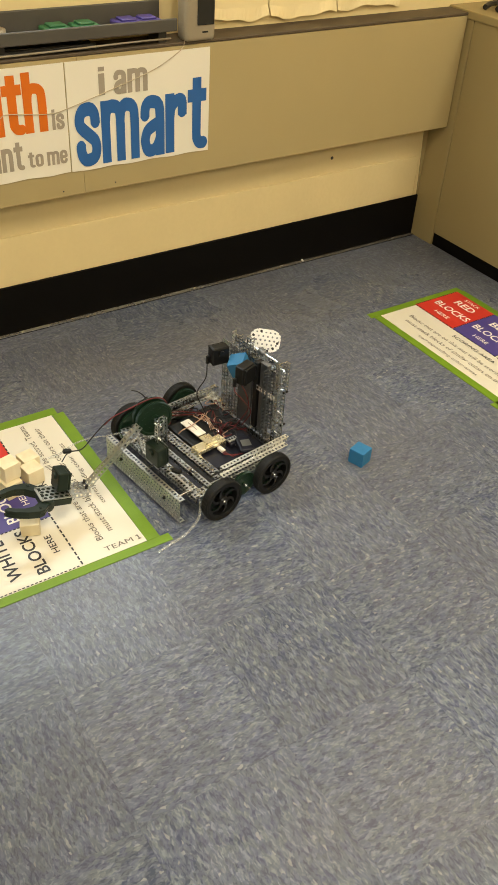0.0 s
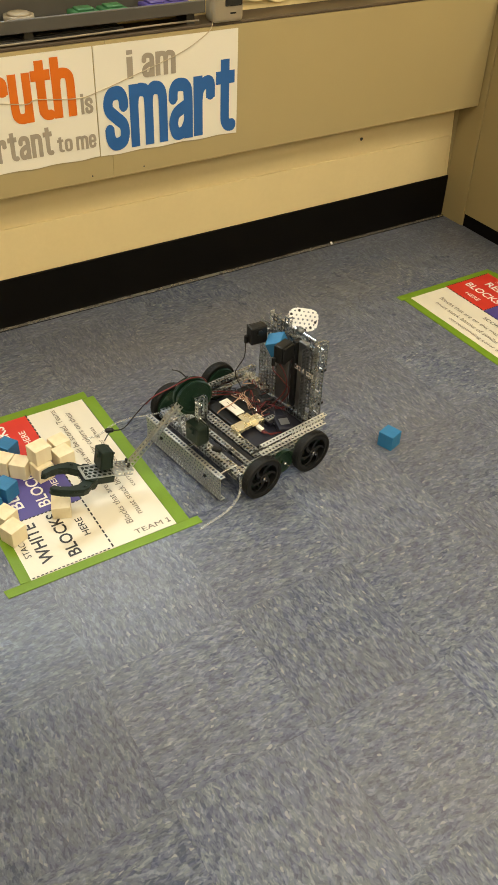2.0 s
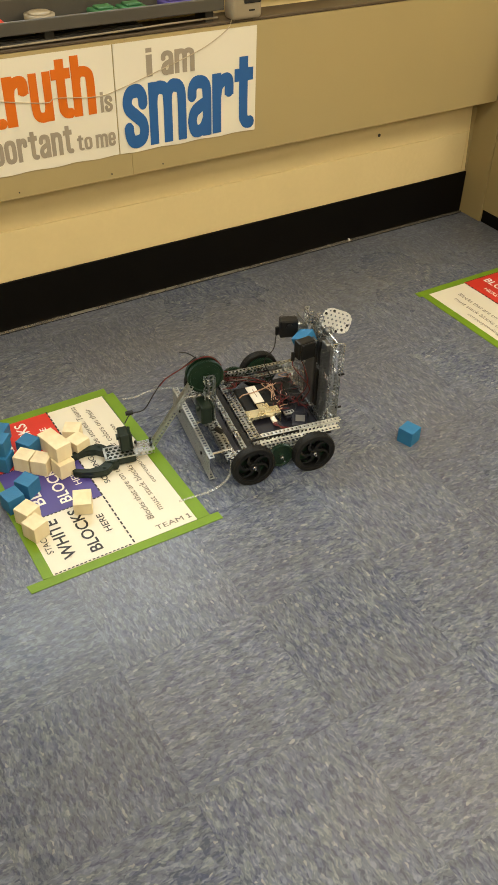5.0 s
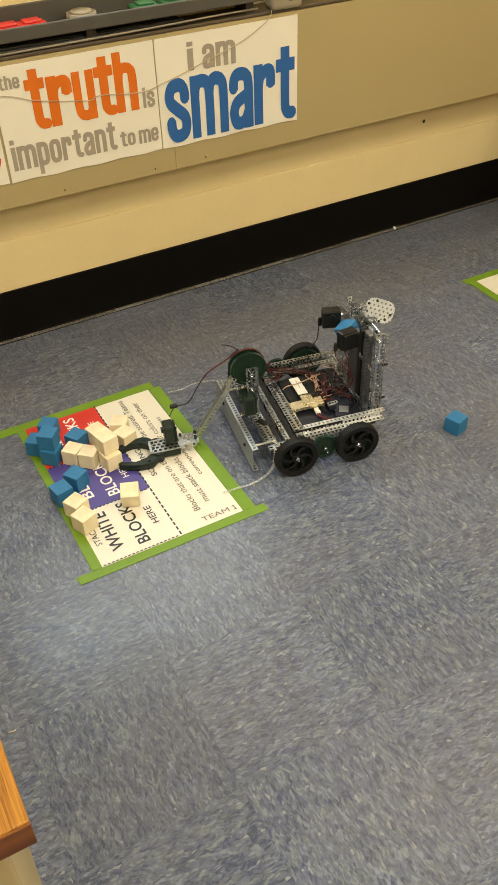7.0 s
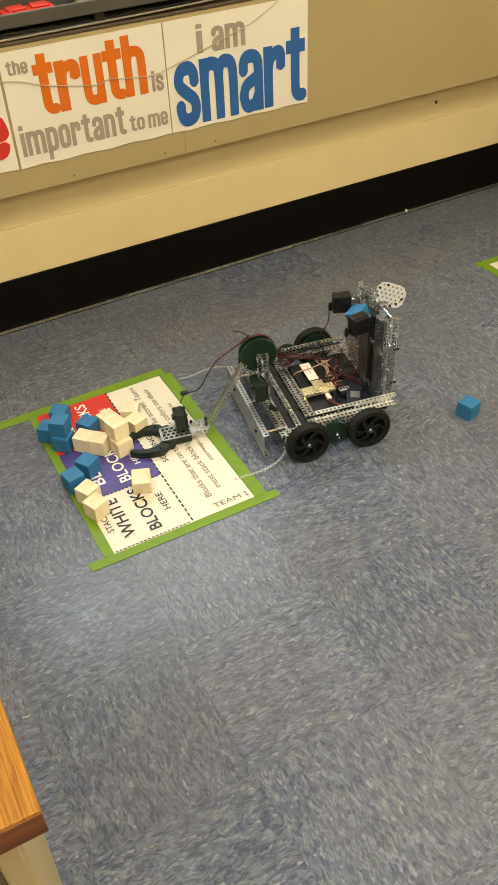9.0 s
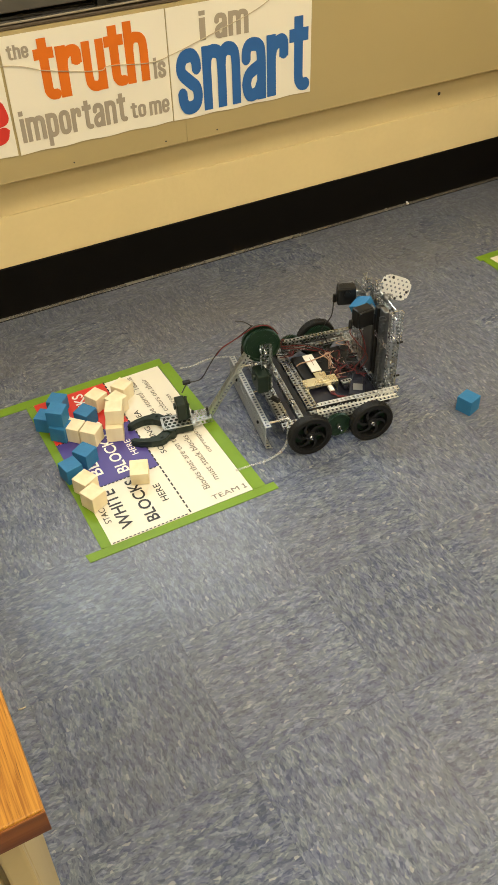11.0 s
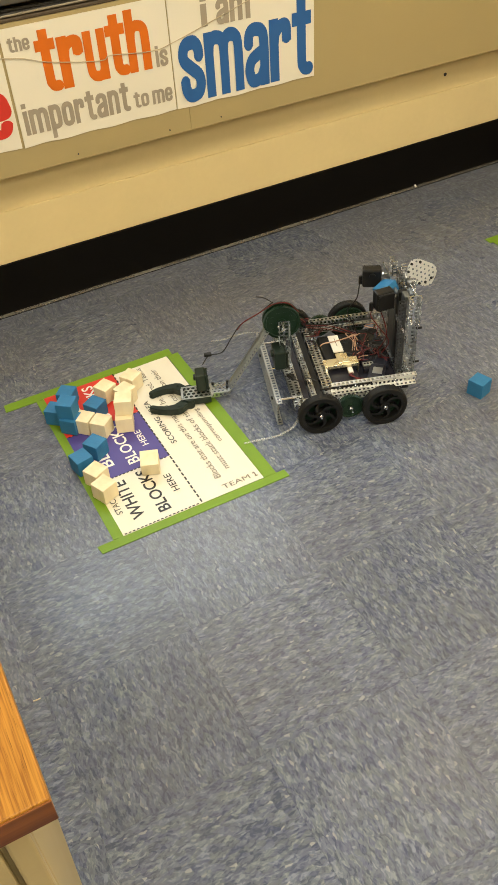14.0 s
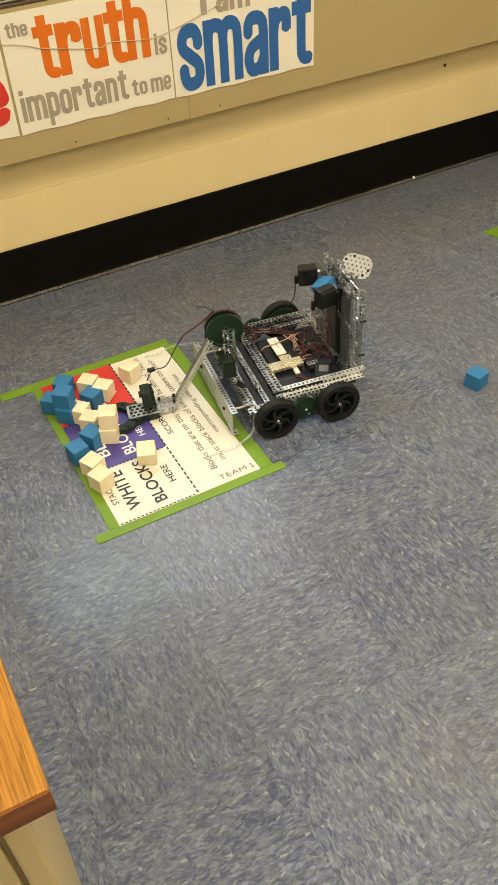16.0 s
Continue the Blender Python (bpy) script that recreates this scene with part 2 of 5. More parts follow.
SCREEN = mat("dark_display", (0.02, 0.02, 0.02), 0.2, var=0.1, bump=0)
CORD = mat("beige_cord", (0.55, 0.46, 0.31), 0.5, var=0.08, bump=0)
# brown top of the casing, its colour deepened for the shadow under the tray
LEDGE_TOP = mat("shaded_brown_ledge_top", (0.085, 0.060, 0.034), 0.55, scale=12, var=0.3, bump=0.1)
TRIM = mat("worn_metal_trim", (0.52, 0.48, 0.40), 0.24, 0.75, scale=5, var=0.6, bump=0.1)
GREEN_INK = mat("green_plastic", (0.03, 0.14, 0.05), 0.45, var=0.1, bump=0.05)
LAMPGLOW, _n, _l, _b = nodes_of("lamp_diffuser")
_b.inputs["Emission Color"].default_value = (1.0, 0.90, 0.74, 1)
_b.inputs["Emission Strength"].default_value = 2.5
DAYGLOW, _n, _l, _b = nodes_of("bright_daylight_beyond")
_b.inputs["Emission Color"].default_value = (0.80, 0.92, 1.0, 1)
_b.inputs["Emission Strength"].default_value = 6.0


# ---- mesh helpers ----
def part(name, bm, material, parent=None, label="", smooth=False):
    me = bpy.data.meshes.new(name)
    bmesh.ops.recalc_face_normals(bm, faces=bm.faces[:])
    bm.to_mesh(me)
    bm.free()
    me.materials.append(material)
    if smooth:
        for p in me.polygons:
            p.use_smooth = True
    ob = new(name, me)
    if parent is not None:
        ob.parent = parent
    if label:
        ob["label"] = label
    return ob


def empty(name, m=None):
    ob = new(name)
    ob.empty_display_size = 0.02
    if m is not None:
        ob.matrix_basis = m
    return ob


def box(bm, x0, x1, y0, y1, z0, z1, bevel=0.0, seg=2, m=None):
    r = bmesh.ops.create_cube(bm, size=1)
    vs = r["verts"]
    for v in vs:
        v.co = Vector(((x0 + x1) / 2 + v.co.x * (x1 - x0), (y0 + y1) / 2 + v.co.y * (y1 - y0), (z0 + z1) / 2 + v.co.z * (z1 - z0)))
    if bevel:
        es = list({e for v in vs for e in v.link_edges})
        g = bmesh.ops.bevel(bm, geom=es, offset=bevel, segments=seg, affect="EDGES", profile=0.5)
        vs = list({v for f in g["faces"] for v in f.verts} | {v for v in vs if v.is_valid})
    if m is not None:
        bmesh.ops.transform(bm, matrix=m, verts=vs)
    return vs


def boxm(x0, x1, y0, y1, z0, z1, bevel=0.0, seg=2, m=None):
    bm = bmesh.new()
    box(bm, x0, x1, y0, y1, z0, z1, bevel, seg, m)
    return bm


def cyl(bm, a, b, r, n=16, r2=None):
    a, b = Vector(a), Vector(b)
    d = b - a
    q = d.to_track_quat("Z", "Y").to_matrix().to_4x4()
    g = bmesh.ops.create_cone(bm, cap_ends=True, segments=n, radius1=r, radius2=r if r2 is None else r2, depth=d.length)
    bmesh.ops.transform(bm, matrix=Matrix.Translation((a + b) / 2) @ q, verts=g["verts"])
    return g["verts"]


def spline(points, n=8):
    """Points along a smooth curve through the given ones."""
    p = [Vector(q) for q in points]
    p = [2 * p[0] - p[1]] + p + [2 * p[-1] - p[-2]]
    out = []
    for i in range(1, len(p) - 2):
        for k in range(n):
            t = k / n
            out.append(0.5 * (2 * p[i] + (p[i + 1] - p[i - 1]) * t + (2 * p[i - 1] - 5 * p[i] + 4 * p[i + 1] - p[i + 2]) * t * t + (3 * p[i] - p[i - 1] - 3 * p[i + 1] + p[i + 2]) * t ** 3))
    out.append(p[-2])
    return out


def tube(bm, points, r, n=6, steps=8):
    pts = spline(points, steps)
    rings = []
    for i, p in enumerate(pts):
        d = (pts[min(i + 1, len(pts) - 1)] - pts[max(i - 1, 0)]).normalized()
        q = d.to_track_quat("Z", "Y")
        rings.append([bm.verts.new(p + q @ Vector((r * math.cos(2 * math.pi * k / n), r * math.sin(2 * math.pi * k / n), 0))) for k in range(n)])
    for a, b in zip(rings, rings[1:]):
        for k in range(n):
            bm.faces.new((a[k], a[(k + 1) % n], b[(k + 1) % n], b[k]))
    bm.faces.new(rings[0][::-1])
    bm.faces.new(rings[-1])


def tubem(points, r, n=6, steps=8):
    bm = bmesh.new()
    tube(bm, points, r, n, steps)
    return bm


PITCH = 0.0133


def perf(bm, o, u, v, nu, nv, th=0.0012, hole=0.54, p=PITCH, pv=None):
    """A perforated metal sheet of nu x nv cells from corner o along the unit directions u and v, each cell with a square hole."""
    o, u, v = Vector(o), Vector(u).normalized(), Vector(v).normalized()
    pv = pv or p
    slip = 0.0
    if p == PITCH and pv == PITCH:
        # staggered finer rows
        mu, mv = round(nu * 1.25), max(1, round(nv * 1.25))
        p, pv, nu, nv, slip = p * nu / mu, pv * nv / mv, mu, mv, 0.18
    n = u.cross(v)

    def at(a, b, c):
        return bm.verts.new(o + u * a * p + v * b * pv + n * c)

    lo, hi = 0.5 - hole / 2, 0.5 + hole / 2
    grid = {}
    for i in range(nu + 1):
        for j in range(nv + 1):
            grid[i, j] = (at(i, j, 0), at(i, j, th))
    for i in range(nu):
        for j in range(nv):
            ring = [grid[i, j], grid[i + 1, j], grid[i + 1, j + 1], grid[i, j + 1]]
            w = slip if j % 2 else -slip
            inner = [(at(i + a + w, j + b, 0), at(i + a + w, j + b, th)) for a, b in ((lo, lo), (hi, lo), (hi, hi), (lo, hi))]
            for k in range(4):
                a, b, c, d = ring[k], ring[(k + 1) % 4], inner[(k + 1) % 4], inner[k]
                bm.faces.new((a[1], b[1], c[1], d[1]))
                bm.faces.new((b[0], a[0], d[0], c[0]))
                bm.faces.new((d[0], d[1], c[1], c[0]))
    for i in range(nu):
        for j, s in ((0, 1), (nv, -1)):
            a, b = grid[i, j], grid[i + 1, j]
            bm.faces.new((a[0], b[0], b[1], a[1]))
    for j in range(nv):
        for i in (0, nu):
            a, b = grid[i, j], grid[i, j + 1]
            bm.faces.new((a[0], b[0], b[1], a[1]))


def channel(bm, o, u, v, nu, nv=2, nf=1, flip=1):
    """A C-channel: a web of nu x nv cells with two flanges of nf cells towards n (or away from it)."""
    o, u, v = Vector(o), Vector(u).normalized(), Vector(v).normalized()
    n = u.cross(v) * flip
    perf(bm, o, u, v, nu, nv)
    perf(bm, o, u, n, nu, nf)
    perf(bm, o + v * nv * PITCH, u, n, nu, nf)


def text_mesh(body, size, m, squeeze=1.0, bold=0.0, align="LEFT", spacing=1.0):
    """Flat lettering as a mesh with a paper's thickness, placed by m."""
    c = bpy.data.curves.new("lettering", "FONT")
    c.body, c.size, c.offset, c.align_x = body, size, bold, align
    c.space_character = spacing
    c.resolution_u = 3
    tmp = bpy.data.objects.new("lettering", c)
    scene.collection.objects.link(tmp)
    bpy.context.view_layer.update()
    me = bpy.data.meshes.new_from_object(tmp.evaluated_get(bpy.context.evaluated_depsgraph_get()))
    bpy.data.objects.remove(tmp)
    bm = bmesh.new()
    bm.from_mesh(me)
    bpy.data.meshes.remove(me)
    bmesh.ops.transform(bm, matrix=m @ Matrix.Diagonal((squeeze, 1, 1, 1)), verts=bm.verts[:])
    return bm


def fitted_text(body, width, height, m, bold=0.0):
    """Lettering stretched to a width and to the height of its outline."""
    bm = text_mesh(body, 1.0, Matrix(), 1.0, bold)
    xs, ys = [v.co.x for v in bm.verts], [v.co.y for v in bm.verts]
    x0, y0, w, h = min(xs), min(ys), max(xs) - min(xs), max(ys) - min(ys)
    for v in bm.verts:
        v.co.x, v.co.y = (v.co.x - x0) / w * width, (v.co.y - y0) / h * height
    bmesh.ops.transform(bm, matrix=m, verts=bm.verts[:])
    return bm


ARCH = [(0.10, 0.66), (0.13, 0.82), (0.21, 0.895), (0.30, 0.90), (0.40, 0.86), (0.45, 0.70), (0.45, 0.0)]
GLYPHS = {
    "n": (0.55, [[(0.10, 1.0), (0.10, 0.0)], ARCH]),
    "m": (0.90, [[(0.10, 1.0), (0.10, 0.0)], ARCH, [(x + 0.35, y) for x, y in ARCH]]),
    "u": (0.55, [[(0.45, 0.0), (0.45, 1.0)], [(0.55 - x, 1.0 - y) for x, y in ARCH]]),
    "h": (0.55, [[(0.10, 1.23), (0.10, 0.0)], ARCH]),
    "r": (0.49, [[(0.10, 1.0), (0.10, 0.0)], [(0.10, 0.60), (0.14, 0.78), (0.26, 0.875), (0.38, 0.86), (0.39, 0.62)]]),
    "t": (0.46, [[(0.22, 1.20), (0.22, 0.30), (0.24, 0.17), (0.30, 0.105), (0.42, 0.10)], [(0.0, 0.91), (0.45, 0.91)]]),
    "i": (0.20, [[(0.10, 1.0), (0.10, 0.0)], [(0.10, 1.30), (0.10, 1.10)]]),
    "a": (0.55, [[(0.10, 0.66), (0.11, 0.80), (0.17, 0.885), (0.28, 0.90), (0.40, 0.86), (0.45, 0.70), (0.45, 0.0)],
                 [(0.45, 0.56), (0.32, 0.52), (0.16, 0.44), (0.10, 0.32), (0.10, 0.24), (0.14, 0.13), (0.22, 0.10), (0.35, 0.14), (0.45, 0.30)]]),
    "s": (0.55, [[(0.45, 0.66), (0.44, 0.80), (0.37, 0.89), (0.27, 0.90), (0.16, 0.87), (0.10, 0.76), (0.12, 0.64), (0.28, 0.51), (0.42, 0.40), (0.45, 0.26), (0.40, 0.14), (0.28, 0.10), (0.17, 0.12), (0.11, 0.22), (0.10, 0.36)]]),
    "e": (0.55, [[(0.16, 0.50), (0.45, 0.50), (0.45, 0.72), (0.40, 0.86), (0.28, 0.90), (0.15, 0.86), (0.10, 0.72), (0.10, 0.28), (0.15, 0.14), (0.28, 0.10), (0.40, 0.14), (0.45, 0.32)]]),
    "o": (0.55, [[(0.10, 0.5), (0.10, 0.72), (0.15, 0.86), (0.275, 0.90), (0.40, 0.86), (0.45, 0.72), (0.45, 0.28), (0.40, 0.14), (0.275, 0.10), (0.15, 0.14), (0.10, 0.28), (0.10, 0.52)]]),
    "p": (0.55, [[(0.10, 1.0), (0.10, -0.36)], [(0.10, 0.66), (0.14, 0.83), (0.25, 0.90), (0.40, 0.86), (0.45, 0.72), (0.45, 0.28), (0.40, 0.14), (0.25, 0.10), (0.14, 0.17), (0.10, 0.34)]]),
}


def heavy_text(word, width, xheight, m, gap=0.07):
    """Heavy condensed lower-case lettering cut from flat strokes, fitted to a width and a height of its small letters."""
    bm = bmesh.new()
    total = sum(GLYPHS[c][0] for c in word) + gap * (len(word) - 1)
    k, x, hw = width / total, 0.0, 0.105

    def flat(points, z):
        bm.faces.new([bm.verts.new(((x + px) * k, py * xheight, z)) for px, py in points])

    for c in word:
        z = 0.0
        for line in GLYPHS[c][1]:
            if len(line) > 2:
                line = [(q.x, q.y) for q in spline([(px, py, 0) for px, py in line], 4)]
            for i, (px, py) in enumerate(line):
                z += 0.000012
                if 0 < i < len(line) - 1:
                    flat([(px + hw * math.cos(a * math.pi / 6), py + hw * math.sin(a * math.pi / 6)) for a in range(12)], z)
                if i:
                    d = Vector((px - line[i - 1][0], py - line[i - 1][1]))
                    if d.length < 1e-6:
                        continue
                    n = Vector((-d.y, d.x)).normalized() * hw
                    z += 0.000012
                    (ax, ay) = line[i - 1]
                    flat([(ax - n.x, ay - n.y), (px - n.x, py - n.y), (px + n.x, py + n.y), (ax + n.x, ay + n.y)], z)
        x += GLYPHS[c][0] + gap
    bmesh.ops.transform(bm, matrix=m, verts=bm.verts[:])
    return bm


# ---- structure ----
def structure(name, bm, material, label, parent=None):
    ob = part(name, bm, material, parent)
    return tagged(ob, label, "", "", "structure")


X0, X1, Y0 = -3.2, 3.25, -4.0
bm = bmesh.new()
box(bm, X0 - 0.1, X1 + 0.1, Y0 - 0.1, WALL_Y + 0.3, -0.1, -0.0025)
floor = structure("floor", bm, ADHESIVE, "blue-grey speckled vinyl tile floor, slightly glossy")

WIN = (0.42, 1.50, 1.12, 1.72)
bm = bmesh.new()
box(bm, X0, WIN[0], WALL_Y, WALL_Y + 0.14, 0, CEIL_Z)
box(bm, WIN[1], X1, WALL_Y, WALL_Y + 0.14, 0, CEIL_Z)
box(bm, WIN[0], WIN[1], WALL_Y, WALL_Y + 0.14, 0, WIN[2])
box(bm, WIN[0], WIN[1], WALL_Y, WALL_Y + 0.14, WIN[3], CEIL_Z)
structure("wall_north", bm, CREAM, "cream painted block wall below and above the heater casing")
structure("wall_south", boxm(X0, X1, Y0 - 0.12, Y0, 0, CEIL_Z), CREAM, "plain cream painted wall")
structure("wall_west", boxm(X0 - 0.12, X0, Y0, WALL_Y, 0, CEIL_Z), CREAM, "plain cream painted wall")
structure("wall_east", boxm(X1, X1 + 0.12, Y0, WALL_Y, 0, CEIL_Z), CREAM, "plain cream painted wall")
bm = bmesh.new()
box(bm, X0, X1, Y0, WALL_Y, CEIL_Z, CEIL_Z + 0.1)
structure("ceiling", bm, CEILING, "white acoustic tile ceiling")

# the lowest block course stands a little proud
structure("wall_course", boxm(X0, CAB_X - 0.026, WALL_Y - 0.0045, WALL_Y - 0.0002, 0.1605, 0.314, 0.0036, 3), CREAM, "lowest course of the cream painted block wall")
bm = bmesh.new()
box(bm, X0, CAB_X, WALL_Y - 0.008, WALL_Y, 0.0, 0.160, 0.002, 1)
structure("baseboard", bm, BLACK_BASE, "tall black vinyl wall base")
bm = bmesh.new()
for i in range(24):
    a = X0 + i * (CAB_X - X0) / 24
    z = 0.0042 + 0.0012 * random.random()
    box(bm, a, a + (CAB_X - X0) / 24 - 0.0005, WALL_Y - 0.0165 - 0.002 * random.random(), WALL_Y - 0.0095, 0.0, z)
structure("trim", bm, TRIM, "worn pale edge strip at the foot of the wall base")
# black strip laid on the floor as the shadow line along the trim
bm = bmesh.new()
box(bm, X0, CAB_X, WALL_Y - 0.0225, WALL_Y - 0.0196, 0.0, 0.0012)
structure("trim_shadow", bm, BLACK_BASE, "thin dark strip put in as the shadow line before the wall base")

# white stud added as a glint on the trim
bm = bmesh.new()
cyl(bm, (2.062, WALL_Y - 0.0190, 0.004), (2.062, WALL_Y - 0.0110, 0.009), 0.0042, 10, 0.0030)
tagged(part("trim_glint", bm, INK_WHITE), "small pale stud standing in for a glint on the strip below the wall base", "nail")
win = structure("window_1", boxm(WIN[0], WIN[1], WALL_Y + 0.09, WALL_Y + 0.10, WIN[2], WIN[3]), DAYGLOW, "small bright window over the heater casing")
bm = bmesh.new()
for a in ((WIN[0], WIN[0] + 0.02, WIN[2], WIN[3]), (WIN[1] - 0.02, WIN[1], WIN[2], WIN[3]), (WIN[0] + 0.02, WIN[1] - 0.02, WIN[2], WIN[2] + 0.02), (WIN[0] + 0.02, WIN[1] - 0.02, WIN[3] - 0.02, WIN[3])):
    box(bm, a[0], a[1], WALL_Y + 0.06, WALL_Y + 0.088, a[2], a[3])
part("window_frame", bm, ALU, win)

for x, y in LAMPS:
    fr = empty("ceiling_light", pose(x, y, CEIL_Z))
    tagged(fr, "recessed fluorescent ceiling light with a white frame", "ceiling light", "ceiling lights")
    bm = bmesh.new()
    for a in ((-0.31, -0.285, -0.61, 0.61), (0.285, 0.31, -0.61, 0.61), (-0.285, 0.285, -0.61, -0.585), (-0.285, 0.285, 0.585, 0.61)):
        box(bm, a[0], a[1], a[2], a[3], -0.025, 0.0)
    part("frame", bm, CREAMP, fr)
    part("diffuser", boxm(-0.285, 0.285, -0.585, 0.585, -0.012, 0.0), LAMPGLOW, fr)


# ---- heater casing under the window ----
def heater_casing():
    top, low = 0.814, 0.444
    ob = empty("heater_casing", pose(0, 0, 0))
    tagged(ob, "long tan enamelled metal heater casing overhanging the wall", "heater casing")
    joints = [X0, -1.2, 0.15, 1.195, CAB_X - 0.004]
    for a, b in zip(joints, joints[1:]):
        part("front_panel", boxm(a + 0.0002, b - 0.0002, LEDGE_Y, LEDGE_Y + 0.012, low, top - 0.004, 0.001, 1), TAN, ob)
    part("top_panel", boxm(X0, CAB_X - 0.004, LEDGE_Y - 0.002, WALL_Y - 0.001, top - 0.003, top + 0.006, 0.0025, 2), LEDGE_TOP, ob)
    part("bottom_panel", boxm(X0, CAB_X - 0.004, LEDGE_Y + 0.013, WALL_Y - 0.001, low + 0.004, low + 0.014), TAN, ob)
    for x in (1.13, 0.86, 1.29, 0.45):
        bm = bmesh.new()
        cyl(bm, (x, LEDGE_Y - 0.0015, low + 0.016), (x, LEDGE_Y + 0.002, low + 0.016), 0.0022, 8)
        part("screw", bm, DARKGREYP, ob, "small dark screw")


heater_casing()
bm = bmesh.new()
cyl(bm, (2.158, WALL_Y - 0.0030, 0.368), (2.158, WALL_Y + 0.002, 0.368), 0.006, 10, 0.003)
tagged(part("wall_plug", bm, DARKGREYP), "small dark plug in the cream wall", "wall plug")


# ---- base cabinet at right angles ----
def base_cabinet():
    ob = empty("base_cabinet", pose(0, 0, 0))
    tagged(ob, "tan laminate base cabinet with a black recessed toe kick", "cabinet")
    part("filler_panel", boxm(CAB_X, CAB_X + 0.02, 2.4005, WALL_Y - 0.001, 0.0, 0.80, 0.0015, 1), TAN_SHADED, ob)
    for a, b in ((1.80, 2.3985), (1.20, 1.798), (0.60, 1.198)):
        part("side_panel", boxm(CAB_X + 0.002, CAB_X + 0.02, a, b, 0.05, 0.80, 0.002, 2), TAN_SHADED, ob)
    part("body", boxm(CAB_X + 0.021, X1 - 0.002, 0.602, WALL_Y - 0.002, 0.05, 0.799), TAN_SHADED, ob)
    part("toe_kick", boxm(CAB_X + 0.008, CAB_X + 0.05, 0.60, 2.399, 0.0, 0.0495), BLACK_BASE, ob)
    bm = bmesh.new()
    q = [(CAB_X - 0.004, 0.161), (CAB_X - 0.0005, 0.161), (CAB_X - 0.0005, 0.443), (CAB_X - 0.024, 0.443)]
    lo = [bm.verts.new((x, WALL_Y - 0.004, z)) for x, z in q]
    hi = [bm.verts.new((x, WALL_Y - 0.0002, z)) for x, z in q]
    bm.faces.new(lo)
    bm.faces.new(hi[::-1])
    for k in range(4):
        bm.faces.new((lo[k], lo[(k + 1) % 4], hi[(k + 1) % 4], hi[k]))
    part("scribe_strip", bm, TAN_SHADED, ob)
    part("top", boxm(CAB_X - 0.006, X1 - 0.002, 0.60, WALL_Y - 0.001, 0.801, 0.826, 0.003, 2), TAN_SHADED, ob)


base_cabinet()
bm = bmesh.new()
tube(bm, [(2.66, 2.36, 0.838), (2.70, 2.38, 0.85), (2.74, 2.36, 0.845), (2.78, 2.40, 0.84)], 0.011, 8)
tube(bm, [(2.64, 2.40, 0.838), (2.69, 2.42, 0.842), (2.76, 2.43, 0.838)], 0.009, 8)
tagged(part("cable_coil", bm, WIRE_BLACK), "dark cable lying on the cabinet top", "cable")


# ---- posters on the casing ----
def wall_text(word, x0, x1, z0, z1, material, parent, slope=0.0):
    """z0 to z1: the height of the small letters."""
    m = Matrix.Translation((x0, LEDGE_Y - 0.0042, z0)) @ pose(0, 0, 0, 90, 0, 0)
    part("lettering", heavy_text(word, x1 - x0, z1 - z0, m), material, parent)


def poster(name, x0, x1, z0, z1, label):
    bm = bmesh.new()
    nx, nz = 24, 6
    grid = [[None] * (nz + 1) for _ in range(nx + 1)]
    for i in range(nx + 1):
        for j in range(nz + 1):
            x, z = x0 + (x1 - x0) * i / nx, z0 + (z1 - z0) * j / nz
            if j == 0:
                z += 0.0018 * math.sin(i * 0.9 + x0 * 7) * (0.5 + 0.5 * random.random())
            grid[i][j] = (bm.verts.new((x, LEDGE_Y - 0.0034, z)), bm.verts.new((x, LEDGE_Y - 0.0008, z)))
    for i in range(nx):
        for j in range(nz):
            q = [grid[i][j], grid[i + 1][j], grid[i + 1][j + 1], grid[i][j + 1]]
            bm.faces.new([v[0] for v in q])
            bm.faces.new([v[1] for v in q][::-1])
    rim = [grid[i][0] for i in range(nx + 1)] + [grid[nx][j] for j in range(1, nz + 1)] + [grid[i][nz] for i in range(nx - 1, -1, -1)] + [grid[0][j] for j in range(nz - 1, 0, -1)]
    for a, b in zip(rim, rim[1:] + rim[:1]):
        bm.faces.new((a[0], b[0], b[1], a[1]))
    ob = part(name, bm, PAPER)
    return tagged(ob, label, "poster", "affirmation posters")


p1 = poster("poster", 1.1595, 1.5965, 0.511, 0.800, "white laminated poster with grey and blue lettering on the heater casing")
wall_text("i", 1.252, 1.269, 0.707, 0.763, INK_GREY, p1)
wall_text("am", 1.296, 1.397, 0.705, 0.767, INK_GREY, p1)
for ch, a, b, low, top in (("s", 1.177, 1.249, 0.522, 0.693), ("m", 1.254, 1.367, 0.522, 0.692), ("a", 1.374, 1.448, 0.520, 0.690), ("r", 1.453, 1.521, 0.521, 0.688), ("t", 1.525, 1.588, 0.520, 0.689)):
    wall_text(ch, a, b, low, top, INK_BLUE, p1)
p2 = poster("poster", 0.7235, 1.1560, 0.512, 0.800, "white laminated poster with orange and grey lettering on the heater casing")
wall_text("the", 0.737, 0.791, 0.745, 0.772, INK_GREY, p2)
for ch, a, b in (("t", 0.801, 0.853), ("r", 0.857, 0.921), ("u", 0.925, 0.982), ("t", 0.984, 1.037), ("h", 1.039, 1.100)):
    wall_text(ch, a, b, 0.634, 0.758, INK_ORANGE, p2)
wall_text("is", 1.113, 1.147, 0.634, 0.675, INK_GREY, p2)
wall_text("important", 0.736, 1.024, 0.541, 0.603, INK_GREY, p2)
wall_text("to", 1.036, 1.079, 0.543, 0.577, INK_GREY, p2)
wall_text("me", 1.090, 1.148, 0.541, 0.578, INK_GREY, p2)
